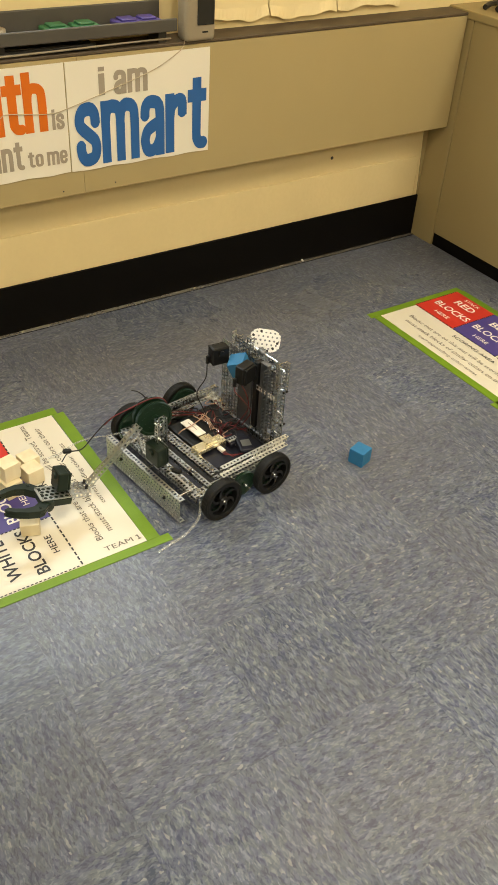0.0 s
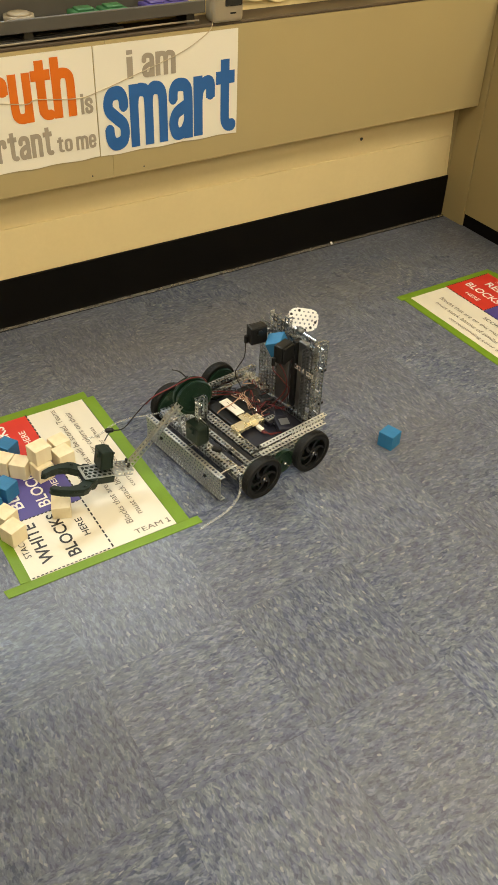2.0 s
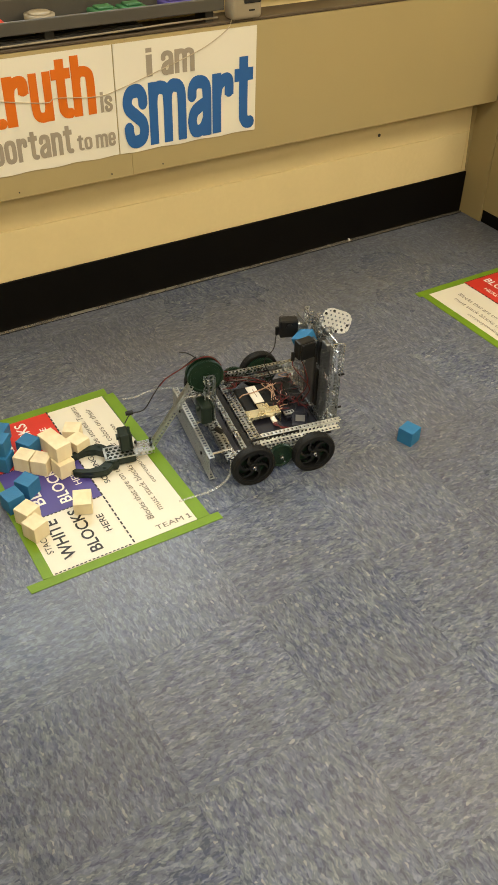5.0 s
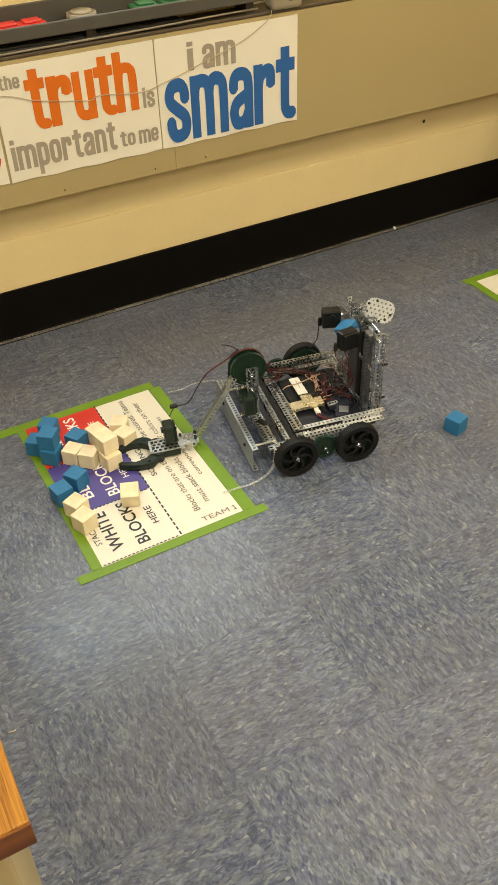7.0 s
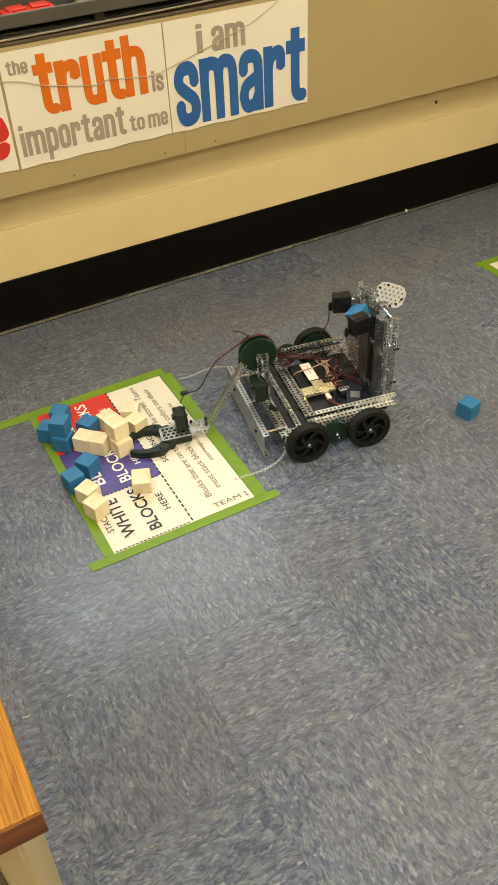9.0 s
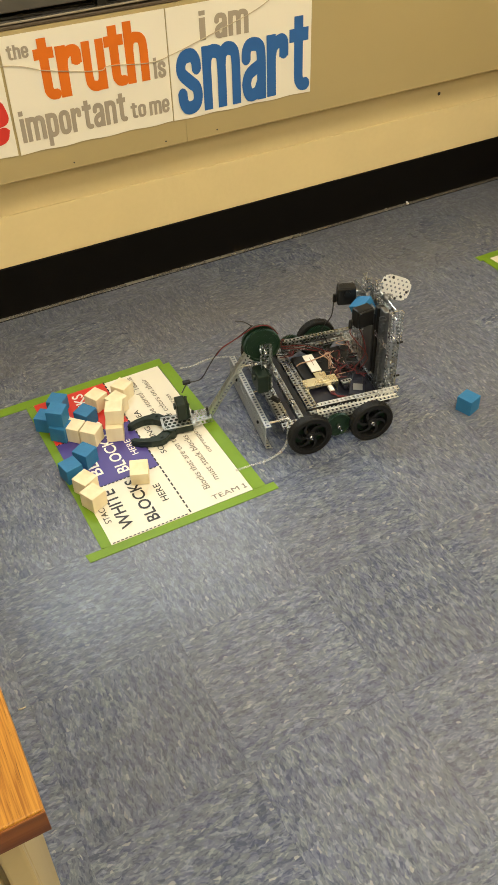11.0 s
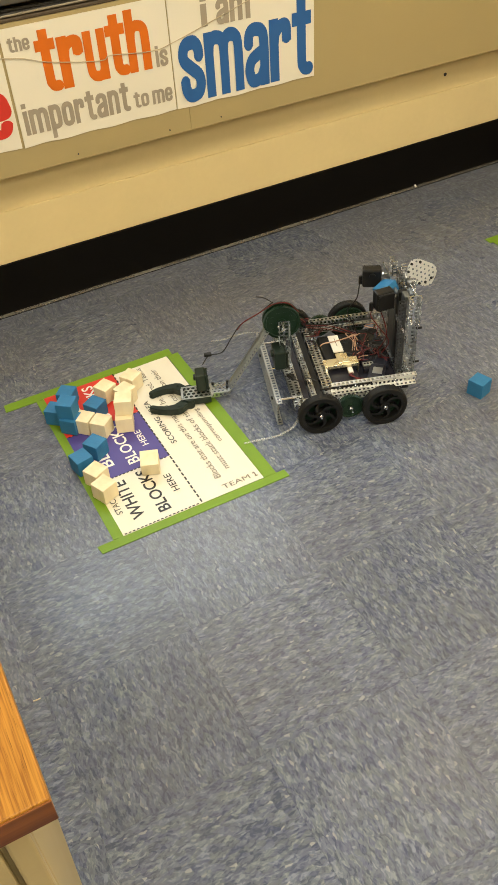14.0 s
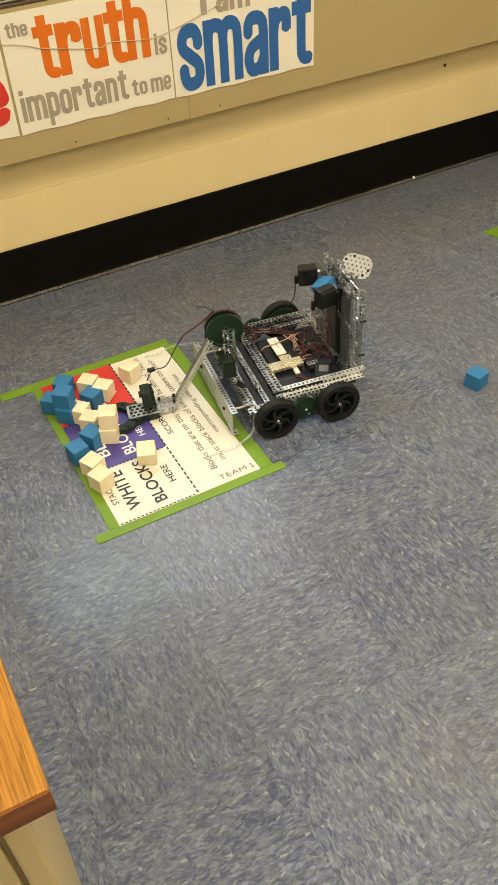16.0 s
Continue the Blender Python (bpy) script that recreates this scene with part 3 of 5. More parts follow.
p3 = poster("poster", 0.286, 0.7165, 0.514, 0.799, "white laminated poster with red lettering on the heater casing")
wall_text("e", 0.628, 0.707, 0.548, 0.664, INK_RED, p3)
tagged(part("cord", tubem([(0.40, LEDGE_Y - 0.006, 0.762), (0.718, LEDGE_Y - 0.007, 0.737), (0.827, LEDGE_Y - 0.007, 0.707), (0.96, LEDGE_Y - 0.007, 0.683), (0.992, LEDGE_Y - 0.007, 0.690), (1.102, LEDGE_Y - 0.007, 0.678), (1.169, LEDGE_Y - 0.007, 0.688), (1.341, LEDGE_Y - 0.007, 0.735), (1.429, LEDGE_Y - 0.007, 0.763), (1.500, LEDGE_Y - 0.006, 0.800), (1.515, LEDGE_Y - 0.002, 0.823), (1.53, LEDGE_Y + 0.03, 0.8232)], 0.0011, 6, 6), CORD),
       "thin beige cord hanging across the posters", "cord")


# ---- things on the casing ----
def supply_tray():
    ob = empty("supply_tray", pose(0, 0, 0))
    tagged(ob, "long grey plastic tray holding coloured pieces on the heater casing", "tray")
    z = 0.850
    x0, x1 = -0.4, 1.485
    part("base", boxm(x0, x1, 2.418, 2.512, z, z + 0.012, 0.004, 2), DARKGREYP, ob)
    part("front_rim", boxm(x0, x1, 2.410, 2.4175, z + 0.002, z + 0.034, 0.003, 2), GREYP, ob)
    part("back_rim", boxm(x0, x1, 2.5125, 2.519, z, z + 0.06, 0.003, 2), GREYP, ob)
    for x in (x0 + 0.03, 0.5, 1.0, x1 - 0.03):
        part("foot", boxm(x - 0.012, x + 0.012, 2.44, 2.50, 0.820, z), DARKGREYP, ob)
    return ob


supply_tray()
for k, (x, m_, c) in enumerate(((0.80, INK_RED, "red"), (0.86, INK_RED, "red"), (1.16, GREEN_INK, "green"), (1.24, GREEN_INK, "green"), (1.36, INK_PURPLE, "blue"), (0.55, GREEN_INK, "green"), (1.42, INK_PURPLE, "blue"))):
    bm = bmesh.new()
    box(bm, x - 0.036, x + 0.036, 2.438, 2.496, 0.8625, 0.878, 0.006, 3)
    box(bm, x - 0.022, x + 0.022, 2.448, 2.486, 0.8775, 0.884, 0.003, 2)
    tagged(part("plastic_case", bm, m_), "small " + c + " plastic case in the grey tray", "case", "coloured cases in the tray")
for x in (0.99, 0.68):
    bm = bmesh.new()
    cyl(bm, (x, 2.468, 0.8625), (x, 2.468, 0.882), 0.038, 28)
    cyl(bm, (x, 2.468, 0.8815), (x, 2.468, 0.887), 0.030, 28, 0.026)
    tagged(part("round_tin", bm, BEIGEP, None, "", True), "round grey-beige tin lying in the tray", "tin", "tins in the tray")
random.seed(4)
for k in range(6):
    y0 = 2.432 + 0.012 * k
    pts = [(-0.3 + 0.26 * i, min(2.505, y0 + 0.012 * random.random()), 0.8245 + 0.006 * random.random()) for i in range(7)]
    tagged(part("cable", tubem(pts, 0.0035 + 0.0015 * (k % 2), 6, 6), DARKGREYP), "dark cable lying on the casing under the tray", "cable", "cables under the tray")
tagged(part("pale_cable", tubem([(0.62, 2.424, 0.8255), (0.9, 2.426, 0.8265), (1.15, 2.424, 0.829), (1.34, 2.428, 0.831), (1.48, 2.44, 0.828)], 0.0026, 6, 6), BEIGEP), "pale cable lying on the heater casing", "cable")


def desk_phone():
    ob = empty("handset", pose(1.558, 2.432, 0.820))
    tagged(ob, "beige plastic handset with a dark display on the heater casing", "handset")
    part("body", boxm(-0.048, 0.048, -0.022, 0.03, 0, 0.16, 0.012, 3), BEIGEP, ob)
    part("display", boxm(-0.012, 0.040, -0.0245, -0.0215, 0.042, 0.12, 0.003, 2), SCREEN, ob)
    part("badge", boxm(0.004, 0.022, -0.0238, -0.0218, 0.022, 0.026), SCREEN, ob, "dark bar of unreadable writing")


desk_phone()
# pale papers on the wall just over the casing, their lower edges curling
YELLOWED = mat("yellowed_paper", (0.80, 0.665, 0.37), 0.6, scale=8, var=0.05, bump=0.05)
for k, (a, b, zz) in enumerate(((1.63, 1.845, 0.842), (1.85, 2.10, 0.838), (2.103, 2.36, 0.846))):
    bm = bmesh.new()
    rows = []
    for i in range(17):
        f = i / 16
        x, lift = a + (b - a) * f, 0.006 * math.sin(f * 7.0 + 2.1 * k) + 0.004 * math.sin(f * 15.0 + k)
        rows.append([(bm.verts.new((x, WALL_Y - 0.0045 - curl, z)), bm.verts.new((x, WALL_Y - 0.0035 - curl, z))) for z, curl in ((zz + lift, 0.012 + lift * 0.6), (zz + 0.03 + lift * 0.5, 0.004), (zz + 0.09, 0.0), (1.10, 0.0))])
    for p, q in zip(rows, rows[1:]):
        for j in range(3):
            bm.faces.new((p[j][0], q[j][0], q[j + 1][0], p[j + 1][0]))
            bm.faces.new((p[j][1], p[j + 1][1], q[j + 1][1], q[j][1]))
        bm.faces.new((p[0][0], p[0][1], q[0][1], q[0][0]))
        bm.faces.new((p[3][0], q[3][0], q[3][1], p[3][1]))
    for r in (rows[0], rows[-1]):
        for j in range(3):
            bm.faces.new((r[j][0], r[j + 1][0], r[j + 1][1], r[j][1]))
    tagged(part("wall_paper_sheet", bm, YELLOWED), "yellowed sheet of paper with a curling lower edge on the wall", "paper", "papers on the wall")


# ---- desk ----
def desk():
    ob = empty("desk", pose(0, 0, 0))
    tagged(ob, "desk with a golden oak top on a tan metal pedestal", "desk")
    part("desktop", boxm(-1.2, 0.2375, 0.5815, 1.18, 0.731, 0.764, 0.0022, 2), OAK, ob, "golden oak wood-grain top")
    part("edge_band", boxm(-1.2, 0.2378, 0.5795, 0.5813, 0.7315, 0.7625, 0.0006, 1), OAK_EDGE, ob, "darker brown wooden edge band")
    part("pedestal", boxm(-0.28, 0.212, 0.603, 1.15, 0.0, 0.7305, 0.003, 2), TAN, ob)
    part("drawer_front", boxm(-0.27, 0.1845, 0.590, 0.6025, 0.10, 0.724, 0.003, 2), TAN, ob)
    part("stile", boxm(0.190, 0.2115, 0.588, 0.6025, 0.0, 0.7303, 0.003, 2), TAN, ob)
    part("leg", boxm(-1.18, -1.13, 0.62, 0.67, 0, 0.7305, 0.003, 2), TAN, ob)
    part("leg", boxm(-1.18, -1.13, 1.10, 1.15, 0, 0.7305, 0.003, 2), TAN, ob)


desk()


# ---- scoring sheets ----
def flat_text(body, x, y0, y1, height, material, parent, bold=0.0, z=0.0020):
    """Reads along +y, its top towards -x; x is its baseline."""
    part("lettering", fitted_text(body, y1 - y0, height, pose(x, y0, z, 0, 0, 90), bold), material, parent)


def scoring_sheet(team, order):
    """Centre at the origin, 0.356 x 0.56 m."""
    hx, hy = 0.178, 0.281
    ob = part("scoring_sheet", boxm(-hx, hx, -hy, hy, 0.0, 0.0010), SHEET)
    dx = 0.739 - 0.72
    part("panel", boxm(-hx + 0.001, dx, -0.096, 0.096, 0.0010, 0.0015), INK_PURPLE, ob, "violet-blue printed panel")
    f = 1 if order[2] == "RED" else -1
    a, b = sorted((f * 0.097, f * (hy - 0.001)))
    part("panel", boxm(-hx + 0.001, dx, a, b, 0.0010, 0.0015), INK_RED, ob, "red printed panel")
    bm = bmesh.new()
    for k in range(34):
        y = -hy + 0.004 + k * 0.0166
        box(bm, dx - 0.0019, dx + 0.0019, y, y + 0.0112, 0.0015, 0.0019)
    for k in range(20):
        x = -hx + 0.006 + k * 0.0098
        if x < dx - 0.006:
            box(bm, x, x + 0.006, -hy + 0.0012, -hy + 0.0042, 0.0015, 0.0019)
            box(bm, x, x + 0.006, -0.0986, -0.0954, 0.0015, 0.0019)
            box(bm, x, x + 0.006, 0.0949, 0.0981, 0.0015, 0.0019)
    part("dashed_line", bm, INK_BLACK, ob, "black dashed cutting lines")
    for word, mid in zip(order, (-0.183, 0.0, 0.19)):
        ink = INK_BLACK if word == "WHITE" else INK_WHITE
        n = {"WHITE": 0.135, "BLUE": 0.115, "RED": 0.085}[word]
        flat_text("STACK", -0.150, mid - 0.034, mid + 0.034, 0.015, ink, ob, 0.0)
        flat_text(word, -0.108, mid - n / 2, mid + n / 2, 0.030, ink, ob, 0.016)
        flat_text("BLOCKS", -0.048, mid - 0.076, mid + 0.076, 0.030, ink, ob, 0.016)
        flat_text("HERE", -0.007, mid - 0.031, mid + 0.031, 0.016, ink, ob, 0.006)
    flat_text("SCORING AREA", 0.056, -0.062, 0.125, 0.0145, INK_BLACK, ob, 0.006)
    flat_text("Blocks that are on this mat will be scored. Teams", 0.094, -0.227, 0.266, 0.0165, INK_FAINT, ob)
    flat_text("must stack blocks of similar colors on their", 0.126, -0.210, 0.240, 0.0165, INK_FAINT, ob)
    flat_text("corresponding color areas", 0.158, -0.115, 0.148, 0.0165, INK_FAINT, ob)
    if team:
        part("lettering", fitted_text(team[:4], 0.070, 0.0150, pose(0.081, -0.268, 0.0020), 0.0), INK_FAINT, ob)
        bm = bmesh.new()
        box(bm, 0.1650, 0.1674, -0.2680, -0.2530, 0.0008, 0.0021)
        box(bm, 0.1622, 0.1702, -0.2680, -0.2662, 0.0008, 0.0022)
        box(bm, -0.0024, 0.0024, -0.0009, 0.0009, -0.0006, 0.0006, m=pose(0.1636, -0.2548, 0.0017, 0, 0, 28))
        part("lettering", bm, INK_FAINT, ob)
    return ob


def tape_strip(x0, x1, y0, y1, z=0.0012):
    bm = bmesh.new()
    along_x = (x1 - x0) > (y1 - y0)
    n = 14
    rows = []
    for i in range(n + 1):
        f = i / n
        j = [0.0007 * (random.random() - 0.5) for _ in range(2)]
        e = 0.004 * (random.random() - 0.5) if i in (0, n) else 0
        if along_x:
            rows.append([(x0 + (x1 - x0) * f + e, y0 + j[0]), (x0 + (x1 - x0) * f - e, y1 + j[1])])
        else:
            rows.append([(x1 + j[1], y0 + (y1 - y0) * f + e), (x0 + j[0], y0 + (y1 - y0) * f - e)])
    vs = [[(bm.verts.new((*p, 0.0)), bm.verts.new((*p, z))) for p in r] for r in rows]
    for a, b in zip(vs, vs[1:]):
        bm.faces.new((a[0][1], b[0][1], b[1][1], a[1][1]))
        bm.faces.new((a[1][0], b[1][0], b[0][0], a[0][0]))
        bm.faces.new((a[0][0], b[0][0], b[0][1], a[0][1]))
        bm.faces.new((a[1][1], b[1][1], b[1][0], a[1][0]))
    for r in (vs[0], vs[-1]):
        bm.faces.new((r[0][0], r[0][1], r[1][1], r[1][0]))
    return tagged(part("tape_strip", bm, TAPE), "strip of bright green masking tape round the scoring sheet", "tape", "tape round the sheets")


s1 = scoring_sheet("TEAM 1", ("WHITE", "BLUE", "RED"))
s1.matrix_basis = pose(0.7195, 1.783, 0.0004, 0, 0, 0.2)
tagged(s1, "scoring sheet with white, violet and red areas taped to the floor", "sheet", "scoring sheets")
s2 = scoring_sheet("", ("RED", "BLUE", "WHITE"))
s2.matrix_basis = pose(2.242, 1.783, 0.0004, 0, 0, 180)
tagged(s2, "scoring sheet with red area, taped to the floor beside the cabinet", "sheet", "scoring sheets")
random.seed(11)
tape_strip(0.484, 0.953, 1.4765, 1.5005, 0.0018)
tape_strip(0.899, 0.931, 1.5010, 2.0600, 0.0018)
tape_strip(0.521, 0.5445, 1.5010, 2.0600, 0.0018)
tape_strip(0.440, 0.915, 2.0605, 2.091, 0.0018)
tape_strip(2.038, 2.066, 1.45, 2.058, 0.0018)
tape_strip(2.028, 2.44, 2.0585, 2.086, 0.0018)
tape_strip(2.418, 2.446, 1.47, 2.058, 0.0018)
tape_strip(2.02, 2.47, 1.468, 1.505, 0.0018)
bm = bmesh.new()
tube(bm, [(0.244, 1.205, 0.001), (0.250, 1.203, 0.002), (0.257, 1.204, 0.001)], 0.0014, 6, 4)
tagged(part("crumb", bm, CORD), "tiny tan scrap lying on the floor", "scrap")


# ---- wooden blocks ----
BLOCK = 0.0428


def block(material, colour, m, tail="lying on the scoring sheet"):
    bm = boxm(-BLOCK / 2, BLOCK / 2, -BLOCK / 2, BLOCK / 2, -BLOCK / 2, BLOCK / 2, 0.0011, 2)
    ob = part("wooden_block", bm, material)
    ob.matrix_basis = m
    return tagged(ob, f"{colour} wooden cube {tail}", "block", "wooden blocks")


H1, H2 = BLOCK / 2 + 0.0026, BLOCK * 1.5 + 0.0030
BLUE = ("blue painted", BLUE_BLOCK)
PALE = ("pale unpainted", WHITE_BLOCK)
# x, y, level, turn
STILL = [
    (BLUE, 0.594, 2.008, 0, 50, "on the red area"),
    (BLUE, 0.569, 1.913, 1, 51, "stacked on another block"),
    (BLUE, 0.568, 1.903, 0, 45, "under another block"),
    (BLUE, 0.546, 1.958, 0, 48, "beside the red area"),
    (BLUE, 0.641, 1.924, 0, 33, "on the red area"),
    (BLUE, 0.589, 1.784, 0, 32, "on the violet area"),
    (BLUE, 0.541, 1.751, 0, 12, "at the edge of the sheet"),
    (PALE, 0.556, 1.690, 0, 27, "at the edge of the sheet"),
    (PALE, 0.556, 1.637, 0, 23, "at the edge of the sheet"),
]
for k, ((colour, material), x, y, level, turn, tail) in enumerate(STILL):
    block(material, colour, pose(x, y, (H2 if level else H1) + 0.00025 * (k % 5), 0, 0, turn), tail)
block(WHITE_BLOCK, "pale unpainted", pose(0.680, 1.660, 0.0292, 0, 0, -22) @ pose(0, 0, 0, 14, 0, 0), "tipped between the white and violet areas")
block(BLUE_BLOCK, "blue painted", pose(1.518, 1.490, BLOCK / 2, 0, 0, 18), "lying alone on the vinyl floor")
# block: rows of time, x, y, level, turn
BLOCK_ROWS = {
    "a": [(0.0, 0.616, 1.876, 0, 43), (9.5, 0.613, 1.876, 0, 42), (11.2, 0.598, 1.886, 0, 43), (15.0, 0.598, 1.886, 0, 43), (16.0, 0.594, 1.887, 0, 43)],
    "b": [(0.0, 0.648, 1.843, 0, 47), (9.5, 0.643, 1.8465, 0, 46), (11.2, 0.6300, 1.852, 0, 43), (15.4, 0.6300, 1.852, 0, 43), (16.0, 0.606, 1.840, 0, 50)],
    "c": [(0.0, 0.6895, 1.808, 0, 12), (9.5, 0.6895, 1.8134, 0, 10), (11.2, 0.687, 1.839, 0, -22), (15.0, 0.687, 1.839, 0, -22), (15.5, 0.662, 1.812, 0, -24), (16.0, 0.632, 1.780, 0, -26)],
    "d": [(0.0, 0.693, 1.822, 1, 13), (9.5, 0.689, 1.829, 1, 14), (11.2, 0.696, 1.850, 1, -26), (15.0, 0.696, 1.850, 1, -26), (15.5, 0.668, 1.818, 1, -25), (16.0, 0.637, 1.7825, 1, -24)],
    "e": [(0.0, 0.711, 1.871, 0, 13), (3.2, 0.711, 1.871, 0, 13), (5.2, 0.694, 1.918, 0, 15), (9.5, 0.694, 1.918, 0, 15), (11.2, 0.688, 1.976, 0, 28), (15.0, 0.688, 1.976, 0, 28), (15.5, 0.655, 1.979, 0, 44), (16.0, 0.6515, 1.979, 0, 46)],
    "f": [(0.0, 0.760, 1.874, 0, 10), (3.2, 0.760, 1.874, 0, 10), (5.2, 0.757, 1.918, 0, 59), (9.5, 0.758, 1.918, 0, 59), (11.2, 0.763, 1.981, 0, 32), (15.0, 0.763, 1.981, 0, 32), (15.5, 0.766, 1.977, 0, 27), (16.0, 0.766, 1.976, 0, 26)],
    "g": [(0.0, 0.752, 1.828, 0, 10), (3.2, 0.752, 1.828, 0, 10), (5.2, 0.752, 1.868, 0, 20), (9.5, 0.752, 1.868, 0, 20), (11.2, 0.728, 1.936, 0, 26), (15.0, 0.728, 1.936, 0, 26), (15.5, 0.684, 1.938, 0, 42), (16.0, 0.678, 1.9375, 0, 45)],
}
TAILS = {"c": "at the bottom of a small stack", "d": "on top of a small stack"}
MOVERS = {k: block(WHITE_BLOCK, "pale unpainted", pose(r[0][1], r[0][2], H2 if r[0][3] else H1, 0, 0, r[0][4]), TAILS.get(k, "pushed along by the robot claw")) for k, r in BLOCK_ROWS.items()}


# ---- the robot: x ahead, y to its left, origin on the floor beside its left wheels ----
robot = empty("robot", pose(1.1525, 1.5240, 0, 0, 0, 169.5))
tagged(robot, "wheeled robot of perforated steel with claw arm and rear tower", "robot")
RW = 0.055


def gear_mesh(r, w, teeth, hub=0.010, holes=8):
    """A spur gear round the y axis."""
    bm = bmesh.new()
    n = teeth * 2
    prof = []
    for k in range(n):
        rr = r if k % 2 == 0 else r - 0.0022
        prof.append((rr, 2 * math.pi * k / n))
    top = [bm.verts.new((q * math.cos(a), w / 2, q * math.sin(a))) for q, a in prof]
    bot = [bm.verts.new((q * math.cos(a), -w / 2, q * math.sin(a))) for q, a in prof]
    for k in range(n):
        bm.faces.new((top[k], top[(k + 1) % n], bot[(k + 1) % n], bot[k]))
    inner = []
    for yy, ring, sgn in ((w / 2, top, 1), (-w / 2, bot, -1)):
        a = [bm.verts.new((0.86 * r * math.cos(t), yy, 0.86 * r * math.sin(t))) for _, t in prof]
        b = [bm.verts.new((0.83 * r * math.cos(t), yy - sgn * w * 0.28, 0.83 * r * math.sin(t))) for _, t in prof]
        for k in range(n):
            bm.faces.new((ring[k], ring[(k + 1) % n], a[(k + 1) % n], a[k]))
            bm.faces.new((a[k], a[(k + 1) % n], b[(k + 1) % n], b[k]))
        bm.faces.new(b)
    cyl(bm, (0, -w * 0.5, 0), (0, w * 0.5, 0), hub, 18)
    for k in range(holes):
        a = 2 * math.pi * k / holes
        cyl(bm, (0.6 * r * math.cos(a), -w * 0.36, 0.6 * r * math.sin(a)), (0.6 * r * math.cos(a), w * 0.36, 0.6 * r * math.sin(a)), 0.0036, 8)
    return bm


def make_wheel(x, y_out, y_in):
    """A wheel whose axle runs along y, at the origin of its own space; y_out is its outer side."""
    s = 1 if y_out > y_in else -1
    w = abs(y_out - y_in)
    bm = bmesh.new()
    prof = [(RW - 0.008, -w / 2), (RW - 0.0015, -w / 2), (RW, -w / 2 + 0.003), (RW, w / 2 - 0.003), (RW - 0.0015, w / 2), (RW - 0.008, w / 2)]
    n = 48
    rings = [[bm.verts.new((r * math.cos(2 * math.pi * k / n), a, r * math.sin(2 * math.pi * k / n))) for r, a in prof] for k in range(n)]
    for k in range(n):
        a, b = rings[k], rings[(k + 1) % n]
        for j in range(len(prof)):
            jj = (j + 1) % len(prof)
            bm.faces.new((a[j], a[jj], b[jj], b[j]))
    for k in range(36):
        a = 2 * math.pi * k / 36
        box(bm, -0.0011, 0.0011, -w / 2 + 0.003, w / 2 - 0.003, RW - 0.001, RW + 0.0007, m=Matrix.Rotation(a, 4, "Y"))
    wheel = part("wheel", bm, RUBBER, robot, "black rubber tyre with fine cross treads")
    wheel.matrix_basis = pose(x, (y_out + y_in) / 2, RW)
    bm = bmesh.new()
    n = 40
    for r0, r1, ya, yb in ((0.0400, 0.0472, -w * 0.42, w * 0.42), (0.006, 0.0125, -w * 0.45, w * 0.40)):
        rr = [[bm.verts.new((r * math.cos(2 * math.pi * k / n), a, r * math.sin(2 * math.pi * k / n))) for r, a in ((r0, ya), (r1, ya), (r1, yb), (r0, yb))] for k in range(n)]
        for k in range(n):
            a, b = rr[k], rr[(k + 1) % n]
            for j in range(4):
                bm.faces.new((a[j], a[(j + 1) % 4], b[(j + 1) % 4], b[j]))
    for k in range(6):
        pts = []
        for i in range(6):
            f = i / 5
            r, a = 0.011 + 0.031 * f, math.pi / 3 * k + s * 0.75 * f * f
            pts.append((r, a))
        for (r0, a0), (r1, a1) in zip(pts, pts[1:]):
            q = []
            for yy in (-w * 0.30, w * 0.30):
                for r, a, d in ((r0, a0, -1), (r0, a0, 1), (r1, a1, 1), (r1, a1, -1)):
                    hw = 0.0042
                    q.append(bm.verts.new((r * math.cos(a) - d * hw * math.sin(a), yy, r * math.sin(a) + d * hw * math.cos(a))))
            for f in ((0, 1, 2, 3), (7, 6, 5, 4), (0, 4, 5, 1), (2, 6, 7, 3)):
                bm.faces.new([q[i] for i in f])
    part("rim", bm, BLACKP, wheel, "black plastic rim with curved spokes")
    bm = bmesh.new()
    cyl(bm, (0, s * w * 0.30, 0), (0, s * w * 0.56, 0), 0.0048, 8)
    cyl(bm, (0, s * w * 0.50, 0), (0, s * (w * 0.5 + 0.008), 0), 0.0024, 8)
    part("axle_collar", bm, BRIGHT, wheel, "shiny steel collar")
    g = part("drive_gear", gear_mesh(0.046, 0.008, 72, 0.008, 8), GREENP, wheel, "dark green gear on the wheel's inner side")
    g.matrix_basis = pose(0, -s * (w / 2 + 0.0045), 0)
    return wheel


WHEELS = [make_wheel(0.08, 0.0, -0.021), make_wheel(-0.08, 0.0, -0.021), make_wheel(0.08, -0.40, -0.379), make_wheel(-0.08, -0.40, -0.379)]


for y, s in ((-0.024, 1), (-0.376, -1)):
    g = part("idler_gear", gear_mesh(0.033, 0.010, 46, 0.006, 6), GREENP, robot, "dark green drive gear between the wheels")
    g.matrix_basis = pose(0.002, y, RW)
    bm = bmesh.new()
    cyl(bm, (0, 0, 0), (0, s * 0.026, 0), 0.0022, 8)
    cyl(bm, (0, s * 0.0062, 0), (0, s * 0.012, 0), 0.0046, 8)
    part("axle", bm, BRIGHT, g, "steel axle with a collar")
for x in (0.08, -0.08):
    bm = bmesh.new()
    cyl(bm, (x, -0.035, RW), (x, -0.365, RW), 0.0022, 8)
    part("axle", bm, BRIGHT, robot)


